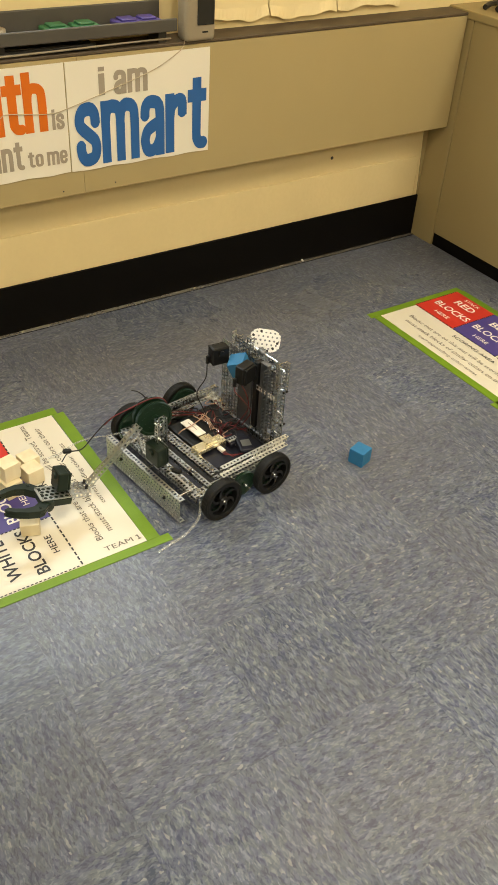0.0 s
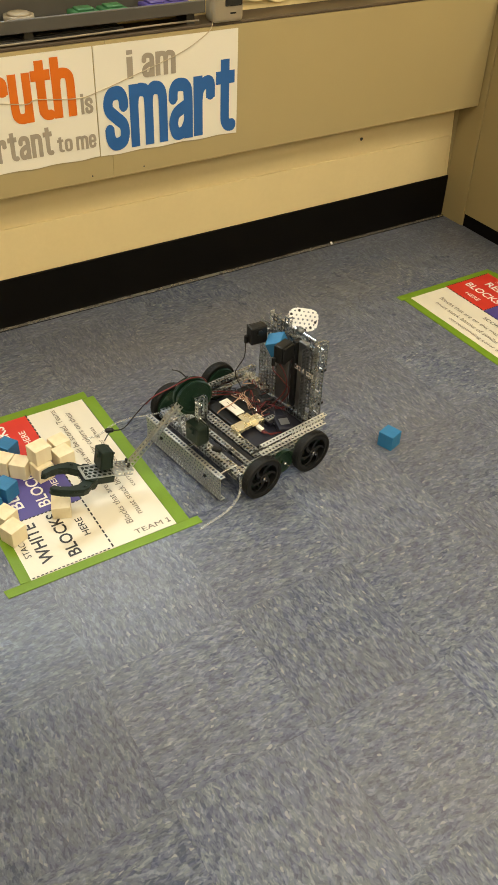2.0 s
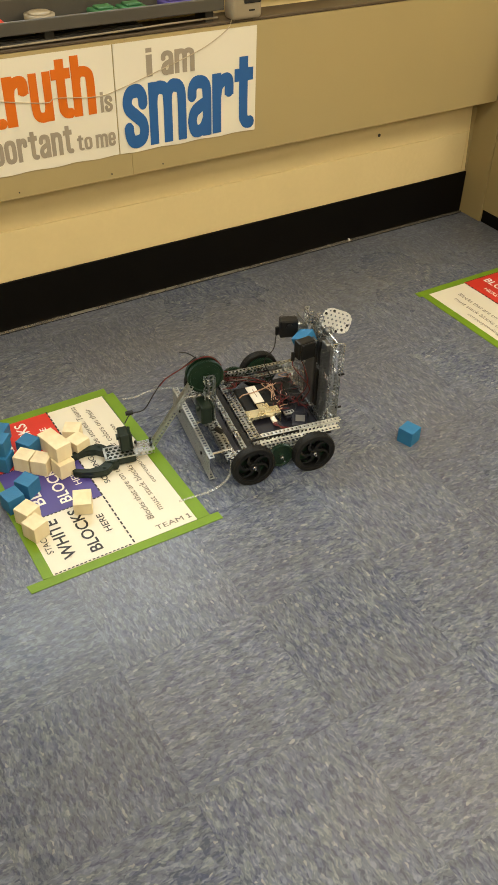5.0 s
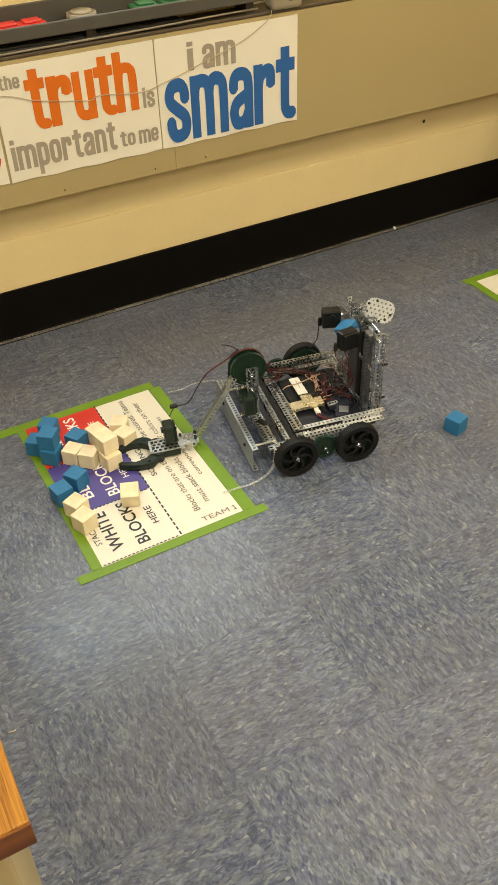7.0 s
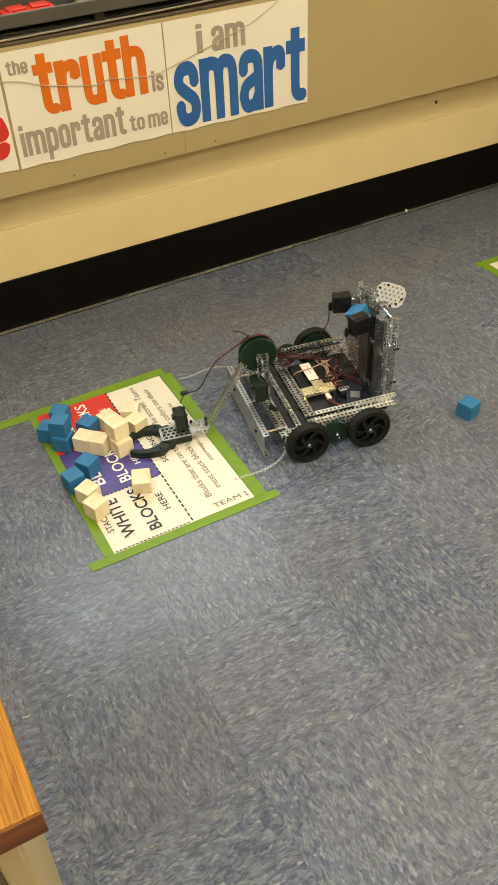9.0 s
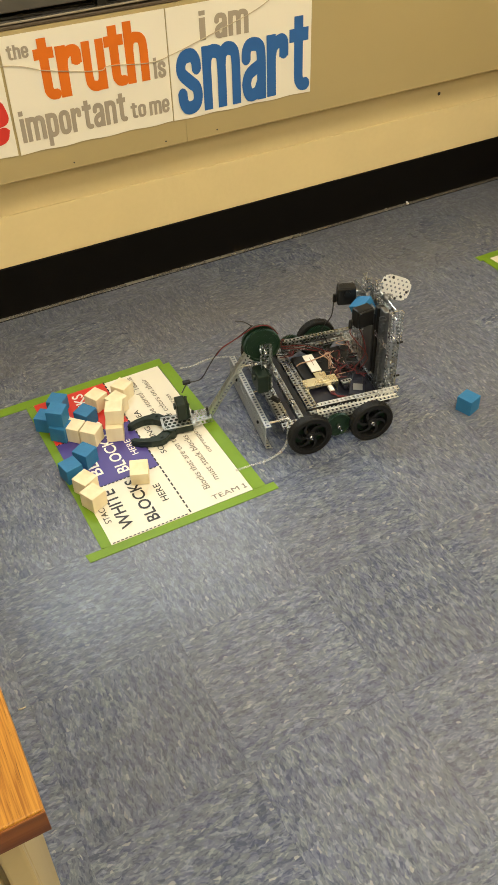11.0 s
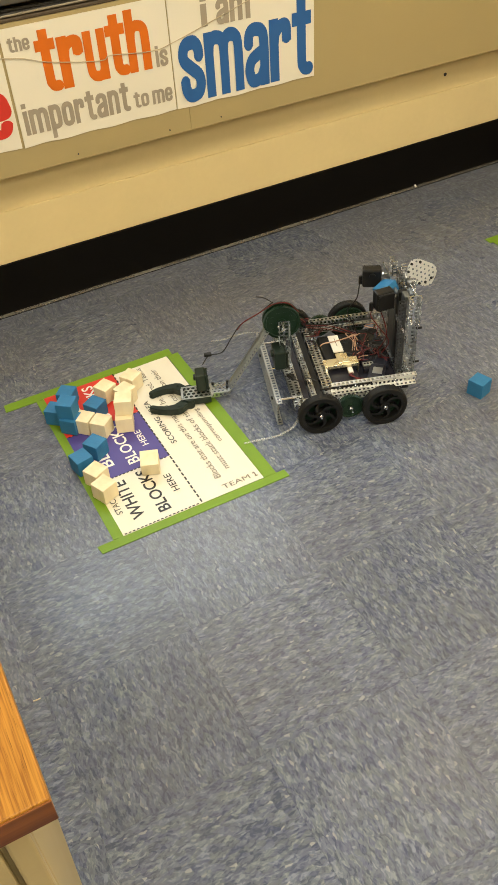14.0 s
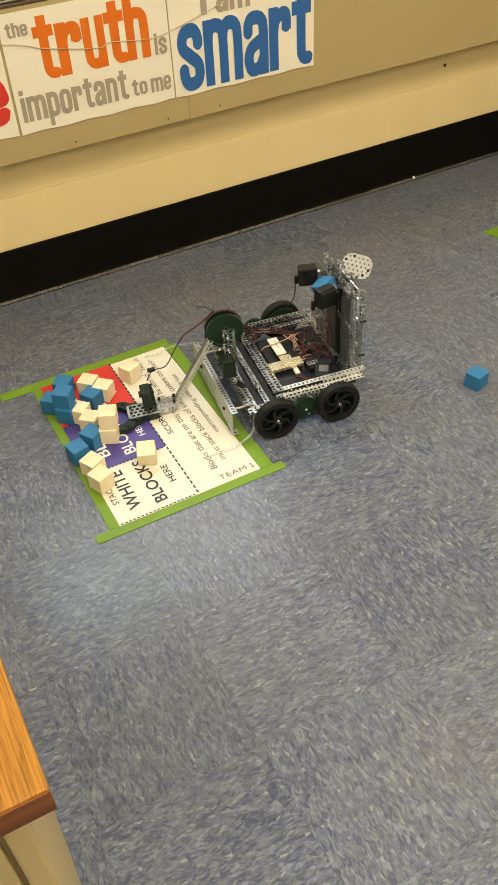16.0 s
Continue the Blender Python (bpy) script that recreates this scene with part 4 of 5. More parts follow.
def metal(name, fn, label="", material=STEEL):
    bm = bmesh.new()
    fn(bm)
    return part(name, bm, material, robot, label)


P = PITCH
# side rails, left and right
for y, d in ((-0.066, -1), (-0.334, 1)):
    # left rail takes the steel coloured as lit, right rail the plain zinc
    metal("side_rail", lambda bm: channel(bm, (-0.172, y, 0.072), (1, 0, 0), (0, 0, 1), 16, 2, 1, -d * -1), "bright perforated steel side rail", LIT_STEEL if y > -0.2 else STEEL)
for y in (-0.036, -0.364):
    def chassis(bm, y=y):
        perf(bm, (-0.125, y, 0.040), (1, 0, 0), (0, 0, 1), 19, 1)
        perf(bm, (-0.125, y, 0.040 + 2 * P), (1, 0, 0), (0, 0, 1), 4, 1)
        perf(bm, (-0.125, y, 0.040 + P), (1, 0, 0), (0, 0, 1), 4, 1)
        perf(bm, (0.005, y, 0.040 + P), (1, 0, 0), (0, 0, 1), 9, 1)
        d = -1 if y > -0.2 else 1
        perf(bm, (-0.125, y, 0.040 + 2 * P), (1, 0, 0), (0, d, 0), 19, 2)
    metal("chassis_rail", chassis, "perforated steel chassis rail")
# cross members at the front
metal("cross_rail", lambda bm: channel(bm, (0.112, -0.352, 0.0705), (0, 1, 0), (1, 0, 0), 24, 2, 1, 1), "perforated steel cross rail at the front")
metal("cross_rail", lambda bm: channel(bm, (0.078, -0.352, 0.0705), (0, 1, 0), (1, 0, 0), 24, 1, 1, 1))
metal("cross_rail", lambda bm: channel(bm, (0.030, -0.332, 0.068), (0, 1, 0), (1, 0, 0), 20, 2, 1, 1))
metal("cross_rail", lambda bm: channel(bm, (-0.165, -0.332, 0.0705), (0, 1, 0), (1, 0, 0), 20, 2, 1, 1))
part("belly_plate", boxm(-0.16, 0.13, -0.325, -0.075, 0.044, 0.047), NAVY, robot, "dark plate under the electronics")
part("cross_strip", boxm(0.0585, 0.0765, -0.345, -0.055, 0.056, 0.066, 0.002, 1), BLACKP, robot, "black strip between the cross rails")
part("cross_strip", boxm(0.0925, 0.1105, -0.345, -0.055, 0.056, 0.064, 0.002, 1), NAVY, robot, "dark strip between the cross rails")


part("slot_plate", boxm(-0.062, 0.070, -0.0640, -0.0620, 0.0830, 0.0890, 0.0006, 1), BLACKP, robot, "dark slot under the side rail")


# front bumper
def bumper(bm):
    perf(bm, (0.180, -0.347, 0.012), (0, 1, 0), (0, 0, 1), 23, 5)
    perf(bm, (0.180, -0.347, 0.0785), (0, 1, 0), (-1, 0, 0), 23, 1)
    perf(bm, (0.180, -0.347, 0.012), (0, 1, 0), (-1, 0, 0), 23, 1)


metal("bumper", bumper, "long perforated steel bumper plate at the front", ALU)
for y in (-0.062, -0.190, -0.300):
    bm = bmesh.new()
    cyl(bm, (0.172, y, 0.0745), (0.118, y, 0.0745), 0.0034, 8)
    part("standoff", bm, BRIGHT, robot, "pale metal standoff")

# arm tower with its motor
metal("arm_post", lambda bm: channel(bm, (0.120, -0.186, 0.070), (0, 0, 1), (1, 0, 0), 11, 2, 1, 1), "upright perforated steel post beside the gear")
metal("arm_post", lambda bm: channel(bm, (0.120, -0.244, 0.070), (0, 0, 1), (1, 0, 0), 11, 2, 1, -1), "upright perforated steel post beside the gear")


def motor(m, material=BLACKP, parent=None, label="black plastic motor"):
    bm = bmesh.new()
    box(bm, -0.026, 0.026, -0.016, 0.013, -0.026, 0.026, 0.004, 2)
    box(bm, -0.024, 0.024, 0.013, 0.019, -0.024, 0.024, 0.003, 2)
    cyl(bm, (0, -0.016, 0.010), (0, -0.022, 0.010), 0.009, 14)
    for sx in (-1, 1):
        for sz in (-1, 1):
            cyl(bm, (sx * 0.020, 0.018, sz * 0.020), (sx * 0.020, 0.0205, sz * 0.020), 0.003, 8)
    ob = part("motor", bm, material, parent or robot, label)
    ob.matrix_basis = m
    return ob


motor(pose(0.148, -0.176, 0.122, 0, 0, 90), GREENM, None, "dark green motor on the arm post")
motor(pose(-0.110, -0.163, 0.257, 0, 0, 12) @ Matrix.Diagonal((0.89, 0.92, 0.93, 1)), BLACKP, None, "black motor high on the tower")
motor(pose(-0.107, -0.262, 0.262, 0, 0, 168) @ Matrix.Diagonal((0.90, 0.92, 0.92, 1)), BLACKP, None, "black motor high on the tower")

# rear tower
bm = bmesh.new()
cyl(bm, (-0.120, -0.259, 0.268), (-0.172, -0.250, 0.268), 0.0026, 8)
cyl(bm, (-0.126, -0.258, 0.268), (-0.136, -0.256, 0.268), 0.0060, 12)
part("motor_shaft", bm, STEEL, robot, "steel motor shaft with a collar")
bm = bmesh.new()
cyl(bm, (-0.120, -0.166, 0.256), (-0.172, -0.176, 0.256), 0.0026, 8)
cyl(bm, (-0.134, -0.168, 0.256), (-0.141, -0.169, 0.256), 0.0065, 12)
part("motor_shaft", bm, STEEL, robot, "steel motor shaft with a collar")
metal("tower_post", lambda bm: channel(bm, (-0.171, -0.092, 0.050), (0, 0, 1), (1, 0, 0), 19, 2, 1, 1), "tall perforated steel tower post")
metal("tower_brace", lambda bm: channel(bm, (-0.175, -0.088, 0.225), (0, 0, 1), (1, 0, 0), 6, 2, 1, 1), "doubled perforated plate at the tower top", BRIGHT)
metal("tower_post", lambda bm: channel(bm, (-0.160, -0.232, 0.070), (0, 0, 1), (0, 1, 0), 17, 2, 1, 1), "tall perforated steel tower post")
metal("tower_post", lambda bm: perf(bm, (-0.142, -0.288, 0.070), (0, 0, 1), (0, 1, 0), 16, 5), "tall perforated steel tower plate")
part("slide", boxm(-0.168, -0.146, -0.172, -0.156, 0.075, 0.274, 0.002, 1), BLACKP, robot, "black sliding rack inside the tower")
part("slide_cover", boxm(-0.152, -0.1435, -0.228, -0.176, 0.070, 0.262, 0.002, 1), DULL, robot, "smooth grey steel strip beside the slide")
part("slide_guide", boxm(-0.164, -0.150, -0.153, -0.126, 0.072, 0.280, 0.002, 1), DULL, robot, "smooth dark steel guide of the slide")
metal("top_bracket", lambda bm: channel(bm, (-0.150, -0.262, 0.272), (0, 0, 1), (0, 1, 0), 3, 2, 1, 1), "small perforated bracket on the tower top", BRIGHT)
metal("top_bracket", lambda bm: channel(bm, (-0.168, -0.226, 0.268), (0, 0, 1), (0, 1, 0), 3, 1, 1, 1), "small perforated bracket on the tower top", BRIGHT)
metal("top_rail", lambda bm: channel(bm, (-0.177, -0.245, 0.262), (0, 1, 0), (1, 0, 0), 12, 1, 1, 1), "perforated rail across the tower top")
metal("tower_post", lambda bm: channel(bm, (-0.149, -0.1250, 0.072), (0, 0, 1), (0, 1, 0), 15, 1, 1, -1), "narrow dull perforated post beside the slide", DULL)
metal("tower_post", lambda bm: perf(bm, (-0.178, -0.215, 0.072), (0, 0, 1), (0, 1, 0), 16, 8), "perforated back plate of the tower")
metal("tower_clamp", lambda bm: perf(bm, (-0.140, -0.150, 0.205), (0, 1, 0), (0, 0, 1), 5, 1), "bright steel clamp on the tower", BRIGHT)
for z in (0.10, 0.165, 0.235, 0.29):
    bm = bmesh.new()
    cyl(bm, (-0.156, -0.087, z), (-0.156, -0.072, z), 0.0034, 6)
    part("bolt", bm, BRIGHT, robot)
for z in (0.115, 0.215):
    bm = bmesh.new()
    cyl(bm, (-0.170, -0.085, z), (-0.184, -0.085, z), 0.003, 8)
    part("bolt", bm, BLACKP, robot)


def end_plate():
    """A plate with rounded corners and staggered round holes, turned up towards one side."""
    bm = bmesh.new()
    w, h, p, c = 0.078, 0.058, 0.0116, 0.0013

    def inside(x, y):
        return abs(2 * x / w) ** 3.0 + abs(2 * y / h) ** 3.4 < 1.0

    def in_hole(x, y):
        row = round(y / (p * 0.87))
        off = p / 2 if row % 2 else 0.0
        dx, dy = x - off - p * round((x - off) / p), y - row * p * 0.87
        return math.hypot(dx, dy) < 0.0023

    corner = {}

    def vert(i, j):
        if (i, j) not in corner:
            corner[i, j] = bm.verts.new((i * c, j * c, 0.0))
        return corner[i, j]

    for i in range(-31, 31):
        for j in range(-24, 24):
            x, y = (i + 0.5) * c, (j + 0.5) * c
            if inside(x, y) and not in_hole(x, y):
                bm.faces.new((vert(i, j), vert(i + 1, j), vert(i + 1, j + 1), vert(i, j + 1)))
    bmesh.ops.solidify(bm, geom=bm.faces[:], thickness=0.0012)
    # pale colour stands in for ceiling lights mirrored in the plate
    ob = part("end_plate", bm, LIT_STEEL, robot, "shiny perforated plate with rounded ends")
    nrm = Vector((0.60, 0.50, 0.62)).normalized()
    xax = Vector((0.63, -0.78, 0))
    xax = xax - nrm * nrm.dot(xax)
    xax.normalize()
    yax = nrm.cross(xax)
    ob.matrix_basis = Matrix.Translation((-0.216, -0.212, 0.287)) @ Matrix((xax, yax, nrm)).transposed().to_4x4()
    for k, (a, b) in enumerate(((0.031, 0.010), (-0.022, 0.018), (-0.009, 0.026), (0.012, -0.022), (0.031, -0.010), (-0.032, 0.004))):
        bm = bmesh.new()
        cyl(bm, (a, b, 0.0012), (a, b, 0.0030), 0.0034, 8)
        part("hole_plug", bm, BLACKP, ob, "dark larger hole")


end_plate()
metal("end_plate_arm", lambda bm: channel(bm, (-0.200, -0.205, 0.225), (0, 0, 1), (1, 0, 0), 4, 1, 1, 1), "short upright bracket under the end plate", BRIGHT)

# electronics
part("controller", boxm(-0.062, 0.026, -0.300, -0.190, 0.0475, 0.073, 0.004, 2), BLACKP, robot, "black controller box")
part("strap", boxm(-0.0245, 0.002, -0.276, -0.203, 0.0850, 0.0885, 0.0008, 1), CREAMP, robot, "cream strap over the controller")
part("strap_pad", boxm(-0.022, 0.000, -0.272, -0.206, 0.0735, 0.0845, 0.001, 1), BLACKP, robot, "black pad under the strap")
bm = bmesh.new()
box(bm, -0.053, 0.035, -0.187, -0.158, 0.0785, 0.0800, 0.0004, 1)
box(bm, -0.053, 0.035, -0.1578, -0.1564, 0.0710, 0.0800, 0.0004, 1)
box(bm, 0.0265, 0.035, -0.1578, -0.1564, 0.0480, 0.0709, 0.0004, 1)
box(bm, 0.0336, 0.035, -0.187, -0.1580, 0.0480, 0.0783, 0.0004, 1)
box(bm, -0.053, -0.0516, -0.187, -0.1580, 0.0480, 0.0783, 0.0004, 1)
box(bm, -0.031, -0.001, -0.204, -0.164, 0.0803, 0.0835, 0.0010, 1)
part("battery_bracket", bm, GOLD, robot, "brass-coloured metal battery bracket")
part("battery", boxm(-0.048, 0.030, -0.184, -0.100, 0.0475, 0.060, 0.004, 2), NAVY, robot, "dark battery pack")
part("connector", boxm(-0.034, -0.022, -0.156, -0.134, 0.0640, 0.0725, 0.0015, 1), CREAMP, robot, "cream wire connector")
bm = bmesh.new()
for k in range(4):
    tube(bm, [(-0.031 + 0.002 * k, -0.135, 0.068), (-0.030 + 0.003 * k, -0.124, 0.069), (-0.038 - 0.004 * k, -0.112, 0.062), (-0.052 - 0.006 * k, -0.118 + 0.004 * k, 0.060)], 0.0011, 5, 6)
part("connector_leads", bm, WIRE_RED, robot, "thin red wires from the connector")
part("radio_box", boxm(-0.140, -0.085, -0.312, -0.215, 0.0475, 0.070, 0.003, 2), BLACKP, robot, "black receiver box")
part("cover_plate", boxm(-0.130, -0.066, -0.205, -0.150, 0.0475, 0.062, 0.003, 2), NAVY, robot, "black box under the wires")
metal("cross_strap", lambda bm: perf(bm, (-0.060, -0.325, 0.0775), (1, 0, 0), (0, 1, 0), 7, 1), "short perforated strap beside the controller")
metal("cross_strap", lambda bm: perf(bm, (-0.150, -0.326, 0.0860), (1, 0, 0), (0, 1, 0), 13, 1), "perforated plate along the far rail")
part("battery_pack", boxm(-0.020, 0.020, -0.030, 0.030, -0.010, 0.010, 0.005, 2), NAVY, robot, "dark wrapped battery pack").matrix_basis = pose(-0.092, -0.128, 0.060, 0, 0, -24)
part("pack_label", boxm(-0.0140, 0.0100, -0.013, 0.013, 0.0098, 0.0103), ALU, robot, "silvery label on the battery pack").matrix_basis = pose(-0.092, -0.128, 0.060, 0, 0, -24)
part("strap_print", boxm(-0.0130, -0.0118, -0.262, -0.226, 0.0884, 0.0888), WIRE_RED, robot, "thin red line printed on the strap")
part("wire_plug", boxm(-0.006, 0.006, -0.012, 0.012, -0.005, 0.005, 0.002, 1), BLACKP, robot, "black plug lying on the front rail").matrix_basis = pose(0.128, -0.124, 0.0905, 0, 0, 28)
part("plug_lead", tubem([(0.123, -0.112, 0.0900), (0.108, -0.104, 0.090), (0.088, -0.112, 0.0885), (0.066, -0.108, 0.078)], 0.0014, 5, 8), WIRE_BLACK, robot, "thin black lead from the plug")
part("connector_tab", boxm(-0.092, -0.064, -0.170, -0.156, 0.0625, 0.0690, 0.001, 1), ALU, robot, "pale tab with small dark holes")
for x in (-0.086, -0.078, -0.070):
    part("tab_hole", boxm(x - 0.0022, x + 0.0022, -0.166, -0.160, 0.0688, 0.0694), BLACKP, robot, "small dark hole")
for k in range(7):
    bm = bmesh.new()
    a = Vector((0.000 + 0.004 * k, -0.316 + 0.003 * (k % 3), 0.080))
    tube(bm, [a, a + Vector((0.012, 0.010, 0.010)), a + Vector((0.022 - 0.003 * k, 0.020, 0.004)), a + Vector((0.034, 0.006 * (k % 2), -0.004))], 0.0011, 5, 8)
    part("red_wire" if k % 3 else "black_wire", bm, WIRE_RED if k % 3 else WIRE_BLACK, robot, "loose thin wire")
random.seed(5)
wires = {WIRE_RED: ("red_wires", []), WIRE_BLACK: ("black_wires", []), WIRE_ORANGE: ("orange_wires", [])}
for k in range(76):
    a = Vector((random.uniform(-0.135, -0.045), random.uniform(-0.305, -0.175), random.uniform(0.064, 0.080)))
    b = a + Vector((random.uniform(-0.03, 0.03), random.uniform(-0.035, 0.035), random.uniform(-0.012, 0.0)))
    c = (a + b) / 2 + Vector((random.uniform(-0.03, 0.03), random.uniform(-0.03, 0.03), random.uniform(0.002, 0.012)))
    wires[(WIRE_RED, WIRE_BLACK, WIRE_RED, WIRE_BLACK, WIRE_BLACK, WIRE_RED, WIRE_BLACK, WIRE_ORANGE)[k % 8]][1].append((a, c, b))
for m_, (nm, lines) in wires.items():
    for ln in lines:
        bm = bmesh.new()
        tube(bm, ln, 0.0012, 5, 8)
        part(nm[:-1], bm, m_, robot, "loose thin wire")
bm = bmesh.new()
tube(bm, [(0.028, -0.250, 0.078), (0.018, -0.246, 0.088), (-0.01, -0.244, 0.0915), (-0.045, -0.252, 0.092), (-0.066, -0.262, 0.088), (-0.074, -0.250, 0.080)], 0.0016, 6, 8)
for k in range(3):
    tube(bm, [(-0.050 - 0.006 * k, -0.215, 0.076), (-0.058 - 0.003 * k, -0.240, 0.086), (-0.052 - 0.008 * k, -0.258, 0.089), (-0.070 - 0.008 * k, -0.275, 0.084)], 0.0011, 5, 8)
part("pale_wire", bm, WIRE_ORANGE, robot, "pale orange wire across the strap")
bm = bmesh.new()
tube(bm, [(-0.093, -0.175, 0.232), (-0.080, -0.165, 0.215), (-0.095, -0.15, 0.19), (-0.125, -0.15, 0.14), (-0.115, -0.17, 0.09)], 0.0013, 5, 8)
tube(bm, [(-0.100, -0.185, 0.235), (-0.112, -0.160, 0.20), (-0.120, -0.155, 0.15), (-0.105, -0.18, 0.09)], 0.0013, 5, 8)
part("tower_wire", bm, WIRE_RED, robot, "thin red motor wire")
bm = bmesh.new()
tube(bm, [(-0.092, -0.268, 0.255), (-0.080, -0.272, 0.24), (-0.072, -0.268, 0.20), (-0.050, -0.275, 0.16), (-0.07, -0.28, 0.11), (-0.08, -0.27, 0.08)], 0.0015, 5, 8)
part("tower_wire", bm, WIRE_BLACK, robot, "thin black motor wire")
part("wire_plug", boxm(-0.086, -0.076, -0.170, -0.163, 0.225, 0.250, 0.002, 1), BLACKP, robot, "black wire plug")
part("wire_plug", boxm(-0.087, -0.077, -0.278, -0.270, 0.236, 0.260, 0.002, 1), BLACKP, robot, "black wire plug")


# bent feeler strips at both front corners
def feeler(points, label):
    pts = spline(points, 7)
    bm = bmesh.new()
    w = 0.0031
    prev = None
    for i, p in enumerate(pts):
        d = (pts[min(i + 1, len(pts) - 1)] - pts[max(i - 1, 0)]).normalized()
        side = d.cross(Vector((0, 0, 1)))
        side = side.normalized() if side.length > 0.2 else Vector((1, 0, 0))
        up = side.cross(d)
        row = [bm.verts.new(p + side * w * a + up * b) for a, b in ((-1, 0), (-0.35, 0), (0.35, 0), (1, 0), (1, 0.0008), (0.35, 0.0008), (-0.35, 0.0008), (-1, 0.0008))]
        if prev:
            for j in range(8):
                if j in (1, 5) and i % 2:
                    continue
                bm.faces.new((prev[j], prev[(j + 1) % 8], row[(j + 1) % 8], row[j]))
        prev = row
    part("feeler_strip", bm, CLEAR, robot, label)


feeler([(0.118, -0.050, 0.070), (0.126, -0.036, 0.058), (0.132, -0.026, 0.036), (0.150, -0.016, 0.018), (0.188, -0.008, 0.006), (0.235, -0.004, 0.0045), (0.272, 0.000, 0.0045)], "bent pale slotted strip touching the floor")
feeler([(0.130, -0.350, 0.068), (0.157, -0.382, 0.050), (0.187, -0.422, 0.030), (0.223, -0.443, 0.014), (0.265, -0.440, 0.0055), (0.298, -0.443, 0.0045)], "bent pale slotted strip touching the floor")

# ---- the arm, about its axle ----
AX, AY, AZ = 0.135, -0.195, 0.200


def A(x, y, z):
    return (x - AX, y - AY, z - AZ)


bm = bmesh.new()
# main bar from the gear down to the wrist
e, w_ = Vector(A(0.176, -0.207, 0.190)), Vector(A(0.288, -0.207, 0.024))
d = (w_ - e).normalized()
nb = int((w_ - e).length / P) + 1
nrm = Vector((0, 1, 0)).cross(d)
channel(bm, e - nrm * 0.004, d, (0, 1, 0), nb, 1, 1, -1)
arm = part("arm", bm, ALU, robot, "perforated steel bar of the lifting arm")
arm.matrix_basis = pose(AX, AY, AZ)
g = part("gear", gear_mesh(0.0465, 0.0095, 84, 0.012, 10), GREENP, arm, "large dark green gear")
g.matrix_basis = pose(0, -0.207 - AY, 0)
g = part("gear", gear_mesh(0.0465, 0.0095, 84, 0.012, 10), GREENP, arm, "large dark green gear")
g.matrix_basis = pose(0, -0.226 - AY, 0)
bm = bmesh.new()
cyl(bm, (0, 0.028, 0), (0, -0.055, 0), 0.0024, 8)
cyl(bm, (0, 0.020, 0), (0, 0.026, 0), 0.005, 10)
part("axle", bm, BRIGHT, arm, "steel axle")
bm = bmesh.new()
channel(bm, A(0.284, -0.210, 0.036), (1, 0, 0), (0, 1, 0), 4, 3, 1, -1)
part("wrist_bracket", bm, STEEL, arm, "short perforated wrist bracket")


def C(x, y, z):
    return A(x + 0.004, y, z)


def claw_plate():
    """A flat plate with large staggered round holes and a plain rim."""
    bm = bmesh.new()
    x0, x1, y0, y1, z = 0.327, 0.405, -0.209, -0.160, 0.0372
    r = 0.0128 / math.sqrt(3)
    rows = 4
    for j in range(rows):
        for i in range(6):
            cx, cy = x0 + 0.0085 + i * 0.0128 + (0.0064 if j % 2 else 0), y0 + 0.0082 + j * 0.0111
            if cx > x1 - 0.006:
                continue
            ring = []
            for k in range(12):
                a = math.pi * k / 6 + math.pi / 6
                q = r * (1.0 if k % 2 == 0 else 0.866)
                h = 0.0049
                ring.append([bm.verts.new(C(cx + p * math.cos(a), cy + p * math.sin(a), zz)) for p, zz in ((q, z), (h, z), (h, z - 0.0015))])
            for k in range(12):
                a, b = ring[k], ring[(k + 1) % 12]
                bm.faces.new((a[0], b[0], b[1], a[1]))
                bm.faces.new((a[1], b[1], b[2], a[2]))
    for bx in ((x0, x1, y0 - 0.001, y0 + 0.0018), (x0, x1, y1 - 0.0022, y1 + 0.001), (x0 - 0.002, x0 + 0.0025, y0, y1), (x1 - 0.0045, x1 + 0.0015, y0 + 0.004, y1 - 0.004)):
        box(bm, *(v for pair in zip(C(bx[0], bx[2], z - 0.0018), C(bx[1], bx[3], z + 0.0003)) for v in pair))
    part("claw_plate", bm, ALU, arm, "pale metal claw plate with large round holes")


claw_plate()
bm = bmesh.new()
box(bm, *(v for pair in zip(C(0.330, -0.210, 0.014), C(0.404, -0.160, 0.0345)) for v in pair), 0.003, 2)
part("claw_base", bm, GREENM, arm, "dark green claw base")
cm = motor(Matrix.Translation(C(0.349, -0.198, 0.0635)) @ pose(0, 0, 0, 0, -6, 90) @ Matrix.Diagonal((0.86, 0.90, 0.94, 1)), GREENM, arm, "black claw motor standing upright")


